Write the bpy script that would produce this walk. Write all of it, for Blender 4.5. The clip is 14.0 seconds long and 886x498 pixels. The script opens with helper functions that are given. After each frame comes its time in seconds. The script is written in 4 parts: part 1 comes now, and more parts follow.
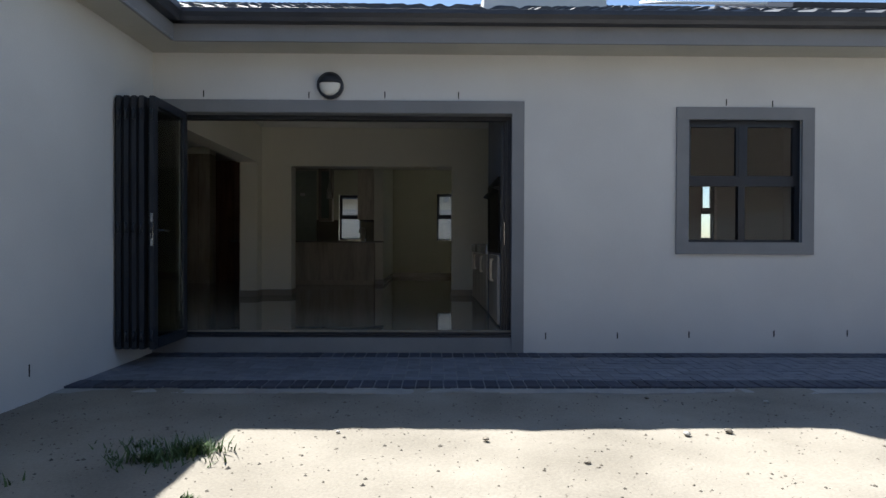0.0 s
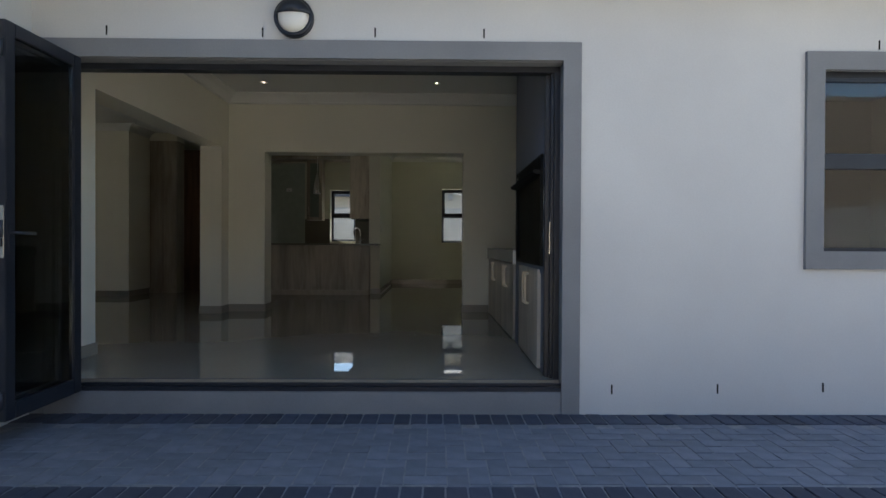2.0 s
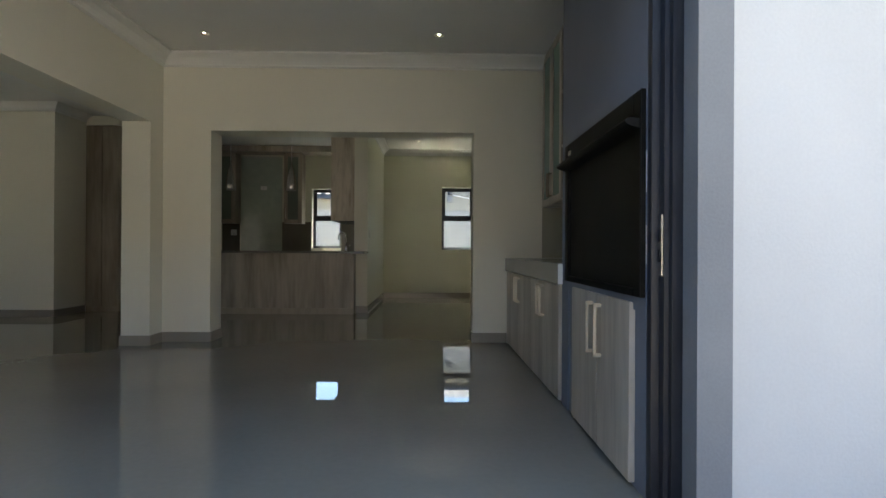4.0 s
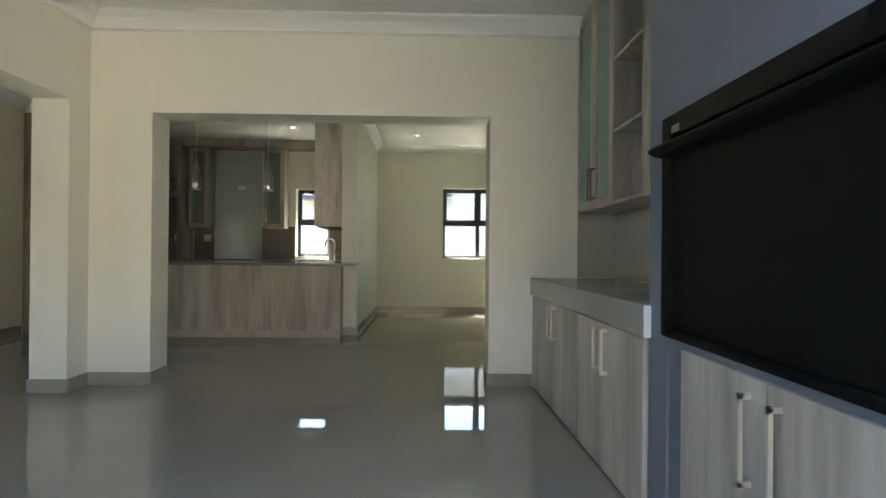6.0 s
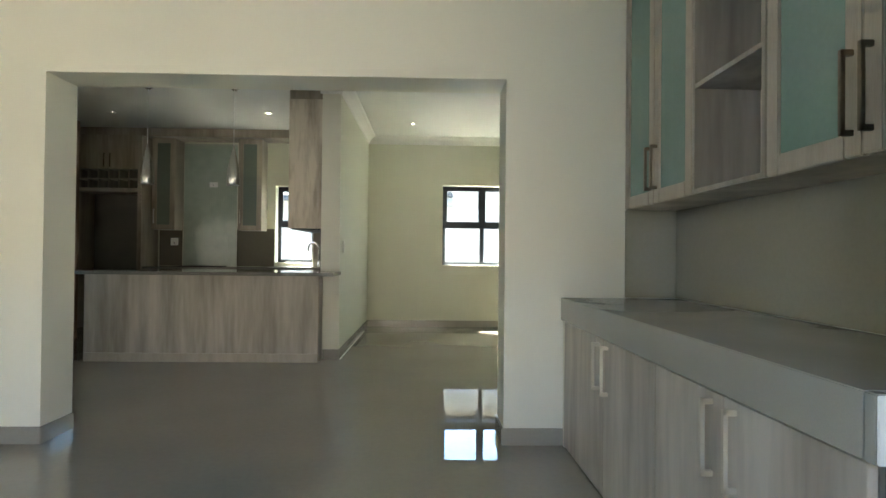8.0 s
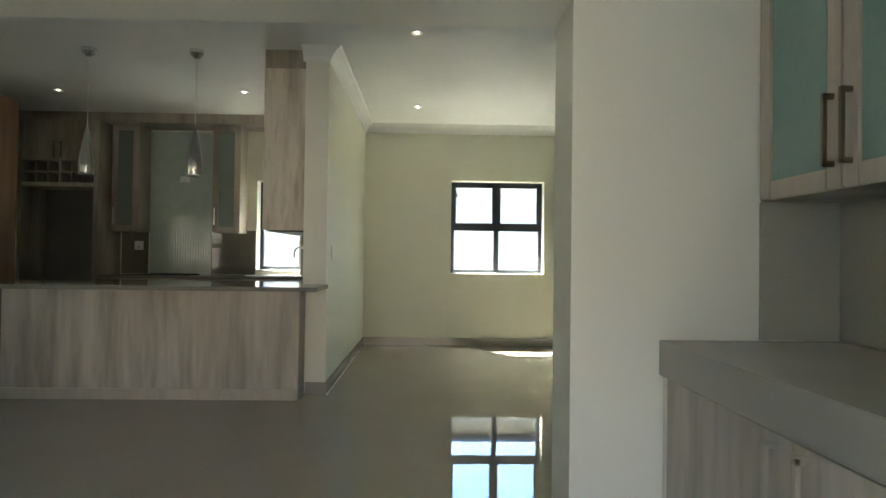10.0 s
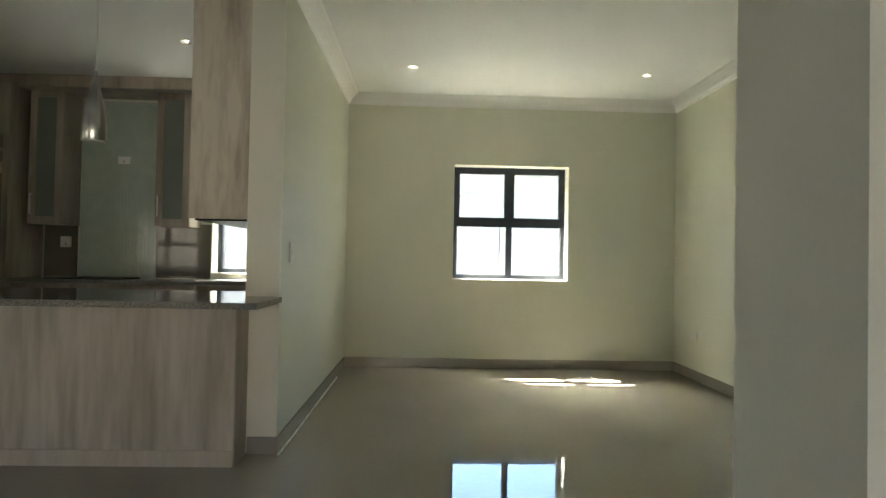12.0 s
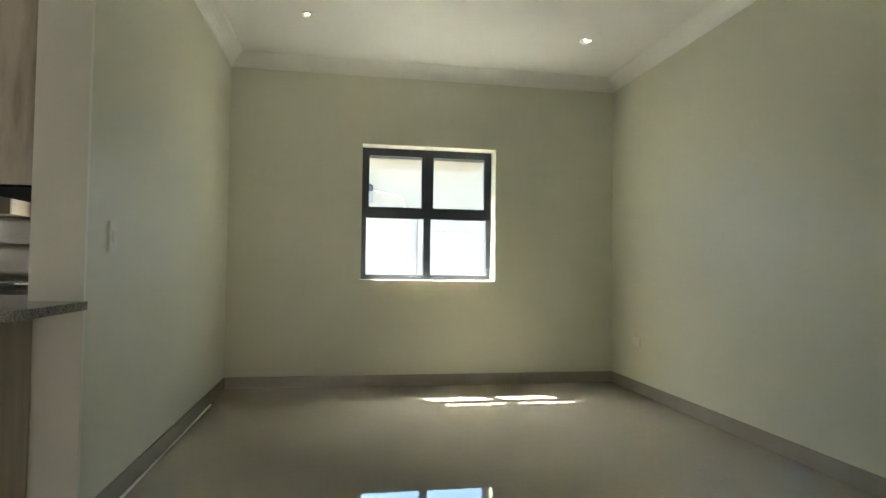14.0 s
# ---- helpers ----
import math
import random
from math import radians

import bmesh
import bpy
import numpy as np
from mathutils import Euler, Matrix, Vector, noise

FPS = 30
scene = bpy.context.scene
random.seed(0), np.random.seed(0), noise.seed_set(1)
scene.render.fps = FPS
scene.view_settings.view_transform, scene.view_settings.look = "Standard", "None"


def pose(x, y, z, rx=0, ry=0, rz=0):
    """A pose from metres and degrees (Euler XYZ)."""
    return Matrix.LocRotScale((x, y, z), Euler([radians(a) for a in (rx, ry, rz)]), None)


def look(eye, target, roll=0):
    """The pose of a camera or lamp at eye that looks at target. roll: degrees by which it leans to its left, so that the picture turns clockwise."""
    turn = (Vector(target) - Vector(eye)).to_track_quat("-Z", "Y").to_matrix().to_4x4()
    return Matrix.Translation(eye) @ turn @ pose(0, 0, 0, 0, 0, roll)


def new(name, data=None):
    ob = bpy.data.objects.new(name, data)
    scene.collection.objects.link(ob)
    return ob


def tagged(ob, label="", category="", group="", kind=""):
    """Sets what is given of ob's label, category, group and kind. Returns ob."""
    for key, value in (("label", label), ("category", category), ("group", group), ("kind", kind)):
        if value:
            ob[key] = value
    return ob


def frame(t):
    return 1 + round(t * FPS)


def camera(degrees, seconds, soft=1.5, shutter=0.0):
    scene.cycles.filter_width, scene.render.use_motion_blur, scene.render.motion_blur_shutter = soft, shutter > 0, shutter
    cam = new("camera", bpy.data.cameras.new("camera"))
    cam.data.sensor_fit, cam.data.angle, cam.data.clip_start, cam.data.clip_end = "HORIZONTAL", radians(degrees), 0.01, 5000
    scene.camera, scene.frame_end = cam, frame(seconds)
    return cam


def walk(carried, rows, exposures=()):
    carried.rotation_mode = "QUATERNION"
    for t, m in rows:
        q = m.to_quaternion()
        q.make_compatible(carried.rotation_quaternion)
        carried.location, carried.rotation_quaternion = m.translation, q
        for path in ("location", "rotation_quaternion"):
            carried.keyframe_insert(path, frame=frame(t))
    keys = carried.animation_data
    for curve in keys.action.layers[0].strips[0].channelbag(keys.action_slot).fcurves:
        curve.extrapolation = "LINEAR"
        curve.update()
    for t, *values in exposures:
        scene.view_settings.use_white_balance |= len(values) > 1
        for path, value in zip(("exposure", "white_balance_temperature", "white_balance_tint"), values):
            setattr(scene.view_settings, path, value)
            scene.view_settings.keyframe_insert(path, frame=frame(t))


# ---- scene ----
cam = camera(74.6, 14.0)
PATH = [
    (0, (0.731, -0.678, 0.821), (0.756, 1.321, 0.805), 0.2),
    (0.5, (0.718, -0.221, 0.853), (0.741, 1.779, 0.835), 0.3),
    (1, (0.681, 0.231, 0.866), (0.705, 2.231, 0.850), 0.3),
    (1.5, (0.667, 0.679, 0.879), (0.689, 2.679, 0.860), 0.3),
    (2, (0.646, 1.091, 0.883), (0.668, 3.091, 0.866), 0.3),
    (2.5, (0.633, 1.532, 0.888), (0.653, 3.532, 0.879), 0.4),
    (5, (0.537, 3.660, 0.957), (0.582, 5.659, 0.964), 0.4),
    (5.5, (0.505, 3.923, 1.011), (0.553, 5.922, 1.020), 0.5),
    (6, (0.527, 4.180, 1.023), (0.575, 6.179, 1.033), 0.5),
    (6.5, (0.537, 4.468, 1.019), (0.585, 6.467, 1.030), 0.5),
    (7, (0.524, 4.783, 1.012), (0.569, 6.782, 1.027), 0.6),
    (7.5, (0.530, 5.078, 1.025), (0.578, 7.078, 1.041), 0.6),
    (8, (0.560, 5.361, 1.063), (0.608, 7.361, 1.084), 0.6),
    (10.5, (0.470, 6.925, 1.116), (0.517, 8.924, 1.147), 0.8),
    (11, (0.480, 7.310, 1.117), (0.526, 9.310, 1.150), 0.9),
    (11.5, (0.472, 7.644, 1.115), (0.520, 9.643, 1.148), 1.0),
    (12, (0.477, 7.973, 1.113), (0.535, 9.972, 1.149), 1.1),
    (12.5, (0.519, 8.283, 1.100), (0.591, 10.282, 1.140), 1.1),
    (13, (0.555, 8.534, 1.066), (0.643, 10.531, 1.116), 1.1),
    (13.5, (0.570, 8.759, 1.046), (0.748, 10.750, 1.107), 0.9),
    (14, (0.616, 8.909, 1.030), (0.950, 10.880, 1.094), 0.8),
]
EXPOSURES = [(0, 1.38, 6050, 9), (0.5, 1.6, 6150, 9), (1, 1.8, 6150, 8), (2, 2.34, 6350, 8), (2.7, 2.66, 6500, 8), (5, 4.03, 6450, 6), (7.5, 4.98, 6350, 3), (11, 4.76, 6350, 5), (12, 4.66, 6450, 5), (14, 4.45, 6430, 6)]
walk(cam, [(t, look(eye, target, roll)) for t, eye, target, roll in PATH], EXPOSURES)

# ---- world and sun ----
SUN = Vector((-0.34, 0.57, 1.0)).normalized()
world = bpy.data.worlds.new("sky")
scene.world = world
world.use_nodes = True
wn = world.node_tree.nodes
sky = wn.new("ShaderNodeTexSky")
sky.sky_type = "NISHITA"
sky.sun_disc = False
sky.dust_density, sky.ozone_density = 0.4, 1.8
sky.sun_elevation = math.asin(SUN.z)
sky.sun_rotation = math.atan2(SUN.x, SUN.y)
wn["Background"].inputs["Strength"].default_value = 0.062
world.node_tree.links.new(sky.outputs[0], wn["Background"].inputs["Color"])
sun_data = bpy.data.lights.new("sun", "SUN")
sun_data.energy, sun_data.angle, sun_data.color = 5.0, radians(0.53), (1.0, 0.95, 0.87)
sun = new("sun", sun_data)
sun.matrix_world = look((0, 0, 30), Vector((0, 0, 30)) - SUN)


# ---- materials ----
def material(name, c1, c2, rough=0.6, scale=3.0, stretch=(1, 1, 1), grain=60.0, bump=0.1, metal=0.0, spec=0.5, rough2=None, contrast=(0.35, 0.65), coat=0.0, detail=6):
    """Two-scale noise colour between c1 and c2, fine bump, roughness variation."""
    m = bpy.data.materials.new(name)
    m.use_nodes = True
    n, l = m.node_tree.nodes, m.node_tree.links
    b = n["Principled BSDF"]
    tc = n.new("ShaderNodeTexCoord")
    mp = n.new("ShaderNodeMapping")
    mp.inputs["Scale"].default_value = stretch
    l.new(tc.outputs["Object"], mp.inputs["Vector"])
    a = n.new("ShaderNodeTexNoise")
    a.inputs["Scale"].default_value, a.inputs["Detail"].default_value = scale, detail
    l.new(mp.outputs[0], a.inputs["Vector"])
    g = n.new("ShaderNodeTexNoise")
    g.inputs["Scale"].default_value, g.inputs["Detail"].default_value = grain, 4
    l.new(mp.outputs[0], g.inputs["Vector"])
    r = n.new("ShaderNodeValToRGB")
    r.color_ramp.elements[0].position, r.color_ramp.elements[1].position = contrast
    r.color_ramp.elements[0].color, r.color_ramp.elements[1].color = (*c1, 1), (*c2, 1)
    mix = n.new("ShaderNodeMath")
    mix.operation = "MULTIPLY_ADD"
    mix.inputs[1].default_value = 0.3
    l.new(g.outputs["Fac"], mix.inputs[0])
    sc = n.new("ShaderNodeMath")
    sc.operation = "MULTIPLY"
    sc.inputs[1].default_value = 0.7
    l.new(a.outputs["Fac"], sc.inputs[0])
    l.new(sc.outputs[0], mix.inputs[2])
    l.new(mix.outputs[0], r.inputs[0])
    l.new(r.outputs[0], b.inputs["Base Color"])
    mr = n.new("ShaderNodeMapRange")
    mr.inputs["To Min"].default_value, mr.inputs["To Max"].default_value = rough, rough if rough2 is None else rough2
    l.new(a.outputs["Fac"], mr.inputs["Value"])
    l.new(mr.outputs[0], b.inputs["Roughness"])
    b.inputs["Metallic"].default_value = metal
    b.inputs["Specular IOR Level"].default_value = spec
    b.inputs["Coat Weight"].default_value = coat
    if bump:
        bp = n.new("ShaderNodeBump")
        bp.inputs["Strength"].default_value, bp.inputs["Distance"].default_value = bump, 0.004
        l.new(g.outputs["Fac"], bp.inputs["Height"])
        l.new(bp.outputs[0], b.inputs["Normal"])
    return m


def glass_material(name, tint=(1, 1, 1), rough=0.0):
    m = bpy.data.materials.new(name)
    m.use_nodes = True
    b = m.node_tree.nodes["Principled BSDF"]
    b.inputs["Base Color"].default_value = (*tint, 1)
    b.inputs["Roughness"].default_value = rough
    b.inputs["Transmission Weight"].default_value = 1
    b.inputs["IOR"].default_value = 1.45
    return m


def glow_material(name, colour, strength):
    m = bpy.data.materials.new(name)
    m.use_nodes = True
    b = m.node_tree.nodes["Principled BSDF"]
    b.inputs["Emission Color"].default_value = (*colour, 1)
    b.inputs["Emission Strength"].default_value = strength
    return m


def vary(m, amount):
    """Lets each object that carries m differ a little in brightness."""
    n, l = m.node_tree.nodes, m.node_tree.links
    b = n["Principled BSDF"]
    old = b.inputs["Base Color"].links[0].from_socket
    info = n.new("ShaderNodeObjectInfo")
    mr = n.new("ShaderNodeMapRange")
    mr.inputs["To Min"].default_value, mr.inputs["To Max"].default_value = 1 - amount, 1 + amount
    l.new(info.outputs["Random"], mr.inputs["Value"])
    hsv = n.new("ShaderNodeHueSaturation")
    l.new(mr.outputs[0], hsv.inputs["Value"])
    l.new(old, hsv.inputs["Color"])
    l.new(hsv.outputs[0], b.inputs["Base Color"])
    return m


PLASTER_OUT = material("exterior_plaster", (0.555, 0.555, 0.545), (0.625, 0.625, 0.61), 0.85, 1.2, grain=90, bump=0.25)
PLASTER_GREY = material("grey_plaster", (0.19, 0.195, 0.205), (0.235, 0.24, 0.25), 0.8, 2.0, grain=110, bump=0.25)
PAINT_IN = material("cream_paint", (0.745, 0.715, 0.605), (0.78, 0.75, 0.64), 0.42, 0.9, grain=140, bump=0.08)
# same cream as above; the dimmer, greener light of the back rooms is coloured in
PAINT_IN_DIM = material("cream_paint_dim", (0.625, 0.62, 0.485), (0.66, 0.655, 0.52), 0.42, 0.9, grain=140, bump=0.08)
CEILING = material("ceiling_paint", (0.74, 0.735, 0.70), (0.79, 0.785, 0.75), 0.7, 0.8, grain=80, bump=0.05)
CORNICE = material("cornice_paint", (0.76, 0.75, 0.70), (0.81, 0.80, 0.76), 0.55, 1.5, bump=0.03)
BREAST = material("slate_grey_paint", (0.15, 0.165, 0.20), (0.175, 0.19, 0.23), 0.6, 1.3, grain=120, bump=0.12)
TILE_FLOOR = material("polished_porcelain", (0.282, 0.253, 0.198), (0.322, 0.289, 0.228), 0.012, 1.1, grain=30, bump=0.0, spec=0.55, rough2=0.022)
SKIRT = material("porcelain_skirting", (0.31, 0.285, 0.235), (0.355, 0.325, 0.27), 0.07, 2.5, bump=0.0, spec=0.5, rough2=0.11)
ALU = material("charcoal_aluminium", (0.012, 0.015, 0.022), (0.02, 0.024, 0.033), 0.32, 5, bump=0.04, spec=0.5, rough2=0.45)
GLASS = glass_material("clear_glass", (0.96, 0.98, 0.97))
GLASS_TINT = glass_material("grey_tinted_glass", (0.42, 0.46, 0.45))
STEEL = material("brushed_steel", (0.52, 0.51, 0.48), (0.62, 0.61, 0.58), 0.24, 3, (1, 1, 0.1), 30, 0.0, metal=1.0, rough2=0.3)
CHROME = material("chrome", (0.75, 0.75, 0.75), (0.82, 0.82, 0.82), 0.07, 4, bump=0.0, metal=1.0, rough2=0.12)
WOOD = material("grey_oak_laminate", (0.315, 0.272, 0.215), (0.565, 0.505, 0.425), 0.36, 1.5, (3.4, 3.4, 0.42), 8, 0.03, contrast=(0.34, 0.62), detail=2.2)
WOOD_WARM = material("warm_oak_laminate", (0.215, 0.178, 0.135), (0.40, 0.345, 0.27), 0.38, 1.5, (3.6, 3.6, 0.45), 8, 0.03, contrast=(0.34, 0.62), detail=2.2)
WOOD_EDGE = material("pale_oak_edge", (0.40, 0.345, 0.27), (0.52, 0.46, 0.37), 0.4, 2.0, (6, 6, 0.6), 40, 0.05)
WOOD_PALE = material("pale_knotty_oak", (0.33, 0.265, 0.195), (0.63, 0.555, 0.45), 0.38, 1.6, (4, 4, 0.7), 9, 0.03, contrast=(0.30, 0.55), detail=3)
REDWOOD = material("red_brown_timber", (0.15, 0.085, 0.05), (0.28, 0.17, 0.11), 0.4, 2.0, (6, 6, 0.5), 40, 0.06)
FROST = material("frosted_green_glass", (0.20, 0.30, 0.255), (0.24, 0.345, 0.295), 0.12, 1.5, bump=0.0, spec=0.5, rough2=0.16)
FROST_GREY = material("frosted_grey_glass", (0.15, 0.175, 0.15), (0.19, 0.215, 0.185), 0.14, 1.5, bump=0.0, rough2=0.2)
BRONZE = material("dark_bronze", (0.19, 0.16, 0.12), (0.27, 0.23, 0.175), 0.3, 6, bump=0.0, metal=1.0, rough2=0.4)
PLATE = material("cream_plastic", (0.66, 0.645, 0.56), (0.70, 0.685, 0.60), 0.35, 4, bump=0.0)
QUARTZ = material("taupe_quartz", (0.335, 0.318, 0.268), (0.385, 0.366, 0.31), 0.14, 2.0, grain=300, bump=0.0, rough2=0.24)
GRANITE = material("speckled_granite", (0.07, 0.066, 0.06), (0.36, 0.34, 0.30), 0.07, 110, grain=260, bump=0.0, rough2=0.1, contrast=(0.36, 0.64))
SPLASH = material("glossy_taupe_splashback", (0.37, 0.345, 0.265), (0.41, 0.385, 0.30), 0.025, 1.2, bump=0.0, rough2=0.045)
BLACK_STEEL = material("black_enamel_steel", (0.003, 0.003, 0.0027), (0.006, 0.006, 0.005), 0.42, 3, bump=0.03, spec=0.12, rough2=0.5)
BLACK = material("soot_black", (0.004, 0.004, 0.004), (0.008, 0.008, 0.008), 0.9, 3, bump=0.0)
SPLASH_DARK = material("glossy_brown_splashback", (0.15, 0.135, 0.105), (0.18, 0.162, 0.128), 0.025, 1.2, bump=0.0, rough2=0.045)
MOSAIC = material("green_glass_mosaic", (0.40, 0.46, 0.385), (0.47, 0.53, 0.445), 0.025, 8, bump=0.0, rough2=0.045)
GROUT = material("pale_grout", (0.42, 0.44, 0.38), (0.48, 0.50, 0.44), 0.8, 20, bump=0.1)
WHITE_PLASTIC = material("white_plastic", (0.78, 0.78, 0.75), (0.82, 0.82, 0.79), 0.3, 4, bump=0.0)
# dark tone that puts the shade of the fridge bay into its colour
BAY_SHADE = material("bay_shade_tone", (0.16, 0.15, 0.13), (0.20, 0.19, 0.165), 0.5, 3, bump=0.02)
SAND = material("dry_sand", (0.175, 0.155, 0.122), (0.31, 0.28, 0.228), 0.95, 1.6, grain=70, bump=0.9, contrast=(0.30, 0.66))
PEBBLE = vary(material("pebble", (0.10, 0.09, 0.075), (0.30, 0.26, 0.2), 0.9, 20, bump=0.3), 0.4)
BRICK = vary(material("grey_concrete_paver", (0.15, 0.16, 0.185), (0.21, 0.22, 0.25), 0.85, 9, grain=130, bump=0.5), 0.12)
BRICK_DARK = vary(material("charcoal_paver", (0.045, 0.05, 0.07), (0.075, 0.08, 0.10), 0.85, 9, grain=130, bump=0.5), 0.25)
JOINT = material("sandy_joint", (0.19, 0.19, 0.195), (0.30, 0.295, 0.29), 0.95, 15, bump=0.4)
CONCRETE = material("raw_concrete", (0.28, 0.27, 0.25), (0.40, 0.385, 0.35), 0.9, 4, grain=60, bump=0.6)
ROOF_TILE = vary(material("dark_grey_roof_tile", (0.045, 0.05, 0.06), (0.09, 0.095, 0.105), 0.6, 7, grain=90, bump=0.3), 0.2)
FASCIA = material("grey_fascia", (0.20, 0.205, 0.22), (0.23, 0.235, 0.25), 0.6, 3, bump=0.05)
GUTTER = material("charcoal_gutter", (0.03, 0.034, 0.045), (0.042, 0.047, 0.06), 0.4, 3, bump=0.03)
SOFFIT = material("soffit_board", (0.42, 0.41, 0.36), (0.47, 0.46, 0.41), 0.75, 3, bump=0.08)
LEAF = material("weed_leaf", (0.035, 0.07, 0.02), (0.09, 0.14, 0.04), 0.7, 30, bump=0.0)
FENCE = material("grey_precast_concrete", (0.20, 0.205, 0.21), (0.255, 0.26, 0.26), 0.85, 2.5, grain=60, bump=0.4)
# for the added wall across the yard, dark so that glass reflects little
SCREEN_BROWN = material("brown_reflection_screen", (0.085, 0.072, 0.06), (0.14, 0.12, 0.10), 0.85, 4, grain=60, bump=0.4)
NEIGHBOUR = material("cream_render", (0.30, 0.28, 0.235), (0.35, 0.325, 0.275), 0.85, 1.5, grain=60, bump=0.3)
FAR_ROOF = material("dark_far_roof_tile", (0.02, 0.022, 0.025), (0.035, 0.037, 0.04), 0.7, 7, grain=90, bump=0.3)
NICKEL = material("satin_nickel", (0.54, 0.49, 0.40), (0.62, 0.57, 0.48), 0.3, 6, bump=0.0, metal=0.6, rough2=0.38)
OPAL = material("opal_glass", (0.70, 0.69, 0.64), (0.76, 0.75, 0.70), 0.25, 3, bump=0.0)
SOLAR = material("solar_cell_glass", (0.01, 0.012, 0.02), (0.016, 0.02, 0.03), 0.12, 5, bump=0.0)
LAMP_GLOW = glow_material("halogen_glow", (1.0, 0.84, 0.58), 4.0)

# ---- building helpers ----
ORIGIN = {}


def box(x0, y0, z0, x1, y1, z1, bevel=0.0, bm=None):
    """A box between two corners, with bevelled edges if asked, added to bm."""
    own = bmesh.new()
    m = Matrix.Translation(((x0 + x1) / 2, (y0 + y1) / 2, (z0 + z1) / 2)) @ Matrix.Diagonal((abs(x1 - x0), abs(y1 - y0), abs(z1 - z0), 1))
    bmesh.ops.create_cube(own, size=1, matrix=m)
    if bevel:
        bmesh.ops.bevel(own, geom=own.edges[:], offset=bevel, segments=2, affect="EDGES", clamp_overlap=True)
    if bm is None:
        return own
    me = bpy.data.meshes.new("t")
    own.to_mesh(me)
    own.free()
    bm.from_mesh(me)
    bpy.data.meshes.remove(me)
    return bm


def boxes(*items, bevel=0.0):
    bm = bmesh.new()
    for it in items:
        box(*it, bevel=bevel, bm=bm)
    return bm


def lathe(profile, centre, axis="z", steps=28, hollow=False):
    """A solid of revolution: profile holds (radius, height) pairs. hollow: the profile closes on itself, as a ring."""
    bm = bmesh.new()
    rings = []
    for r, h in profile:
        ring = []
        for i in range(steps):
            a = 2 * math.pi * i / steps
            p = Vector((r * math.cos(a), r * math.sin(a), h))
            if axis == "y":
                p = Vector((p.x, -p.z, p.y))
            if axis == "x":
                p = Vector((-p.z, p.x, p.y))
            ring.append(bm.verts.new(p + Vector(centre)))
        rings.append(ring)
    for r0, r1 in zip(rings, rings[1:] + rings[:1] if hollow else rings[1:]):
        for i in range(steps):
            f = bm.faces.new((r0[i], r0[(i + 1) % steps], r1[(i + 1) % steps], r1[i]))
            f.smooth = True
    if not hollow:
        bm.faces.new(rings[0][::-1])
        bm.faces.new(rings[-1])
    bmesh.ops.recalc_face_normals(bm, faces=bm.faces[:])
    return bm


def tube(points, radius, steps=10):
    """A round bar along a line of points."""
    bm = bmesh.new()
    pts = [Vector(p) for p in points]
    rings = []
    for i, p in enumerate(pts):
        d = (pts[min(i + 1, len(pts) - 1)] - pts[max(i - 1, 0)]).normalized()
        q = d.to_track_quat("Z", "Y")
        rings.append([bm.verts.new(p + q @ Vector((radius * math.cos(2 * math.pi * k / steps), radius * math.sin(2 * math.pi * k / steps), 0))) for k in range(steps)])
    for r0, r1 in zip(rings, rings[1:]):
        for k in range(steps):
            bm.faces.new((r0[k], r0[(k + 1) % steps], r1[(k + 1) % steps], r1[k])).smooth = True
    bm.faces.new(rings[0][::-1])
    bm.faces.new(rings[-1])
    bmesh.ops.recalc_face_normals(bm, faces=bm.faces[:])
    return bm


def prism(section, axis, a, b):
    """A section of (u, v) pairs drawn out along an axis: x gives (y, z) sections, y gives (x, z) sections."""
    bm = bmesh.new()
    put = (lambda u, v, w: (w, u, v)) if axis == "x" else (lambda u, v, w: (u, w, v))
    r0 = [bm.verts.new(put(u, v, a)) for u, v in section]
    r1 = [bm.verts.new(put(u, v, b)) for u, v in section]
    k = len(section)
    for i in range(k):
        bm.faces.new((r0[i], r0[(i + 1) % k], r1[(i + 1) % k], r1[i]))
    bm.faces.new(r0[::-1])
    bm.faces.new(r1)
    bmesh.ops.recalc_face_normals(bm, faces=bm.faces[:])
    return bm


def mesh_of(name, bm, mat):
    me = bpy.data.meshes.new(name)
    bm.to_mesh(me)
    bm.free()
    me.materials.append(mat)
    return me


def thing(name, at, label, category, group=""):
    """A top-level thing: an Empty at its base."""
    e = new(name)
    e.location = at
    ORIGIN[e] = Vector(at)
    return tagged(e, label, category, group)


def part(name, bm, mat, parent, label=""):
    ob = new(name, mesh_of(name, bm, mat))
    ob.parent = parent
    if parent in ORIGIN:
        ob.matrix_parent_inverse = Matrix.Translation(-ORIGIN[parent])
    return tagged(ob, label)


def solid(name, bm, mat, label, category="", kind="", group=""):
    """A top-level thing or piece of the setting that is one mesh."""
    return tagged(new(name, mesh_of(name, bm, mat)), label, category, group, kind)


def setting(name, bm, mat, label):
    return solid(name, bm, mat, label, kind="structure")


# ---- plan ----
GROUND, CEIL_A, CEIL_B = -0.20, 2.80, 2.80
FRONT, INNER = 4.79, 5.00          # front wall, outside and inside faces
DOOR_L, DOOR_R, DOOR_TOP = -1.84, 1.463, 2.057
WIN = (3.09, 4.205, 0.83, 2.015)   # bedroom window: x0, x1, z0, z1
ARCH_Y0, ARCH_Y1, ARCH_L, ARCH_R, ARCH_TOP = 8.63, 8.92, -1.575, 0.988, 2.06
BACK = 13.99
LEFT_X, RIGHT_X = -1.91, 6.4
PART_X0, PART_X1 = -2.305, -2.04   # partition to the lounge
DINE_R = 3.08
KIT_X0, KIT_X1 = -0.54, -0.35      # pier between kitchen and dining
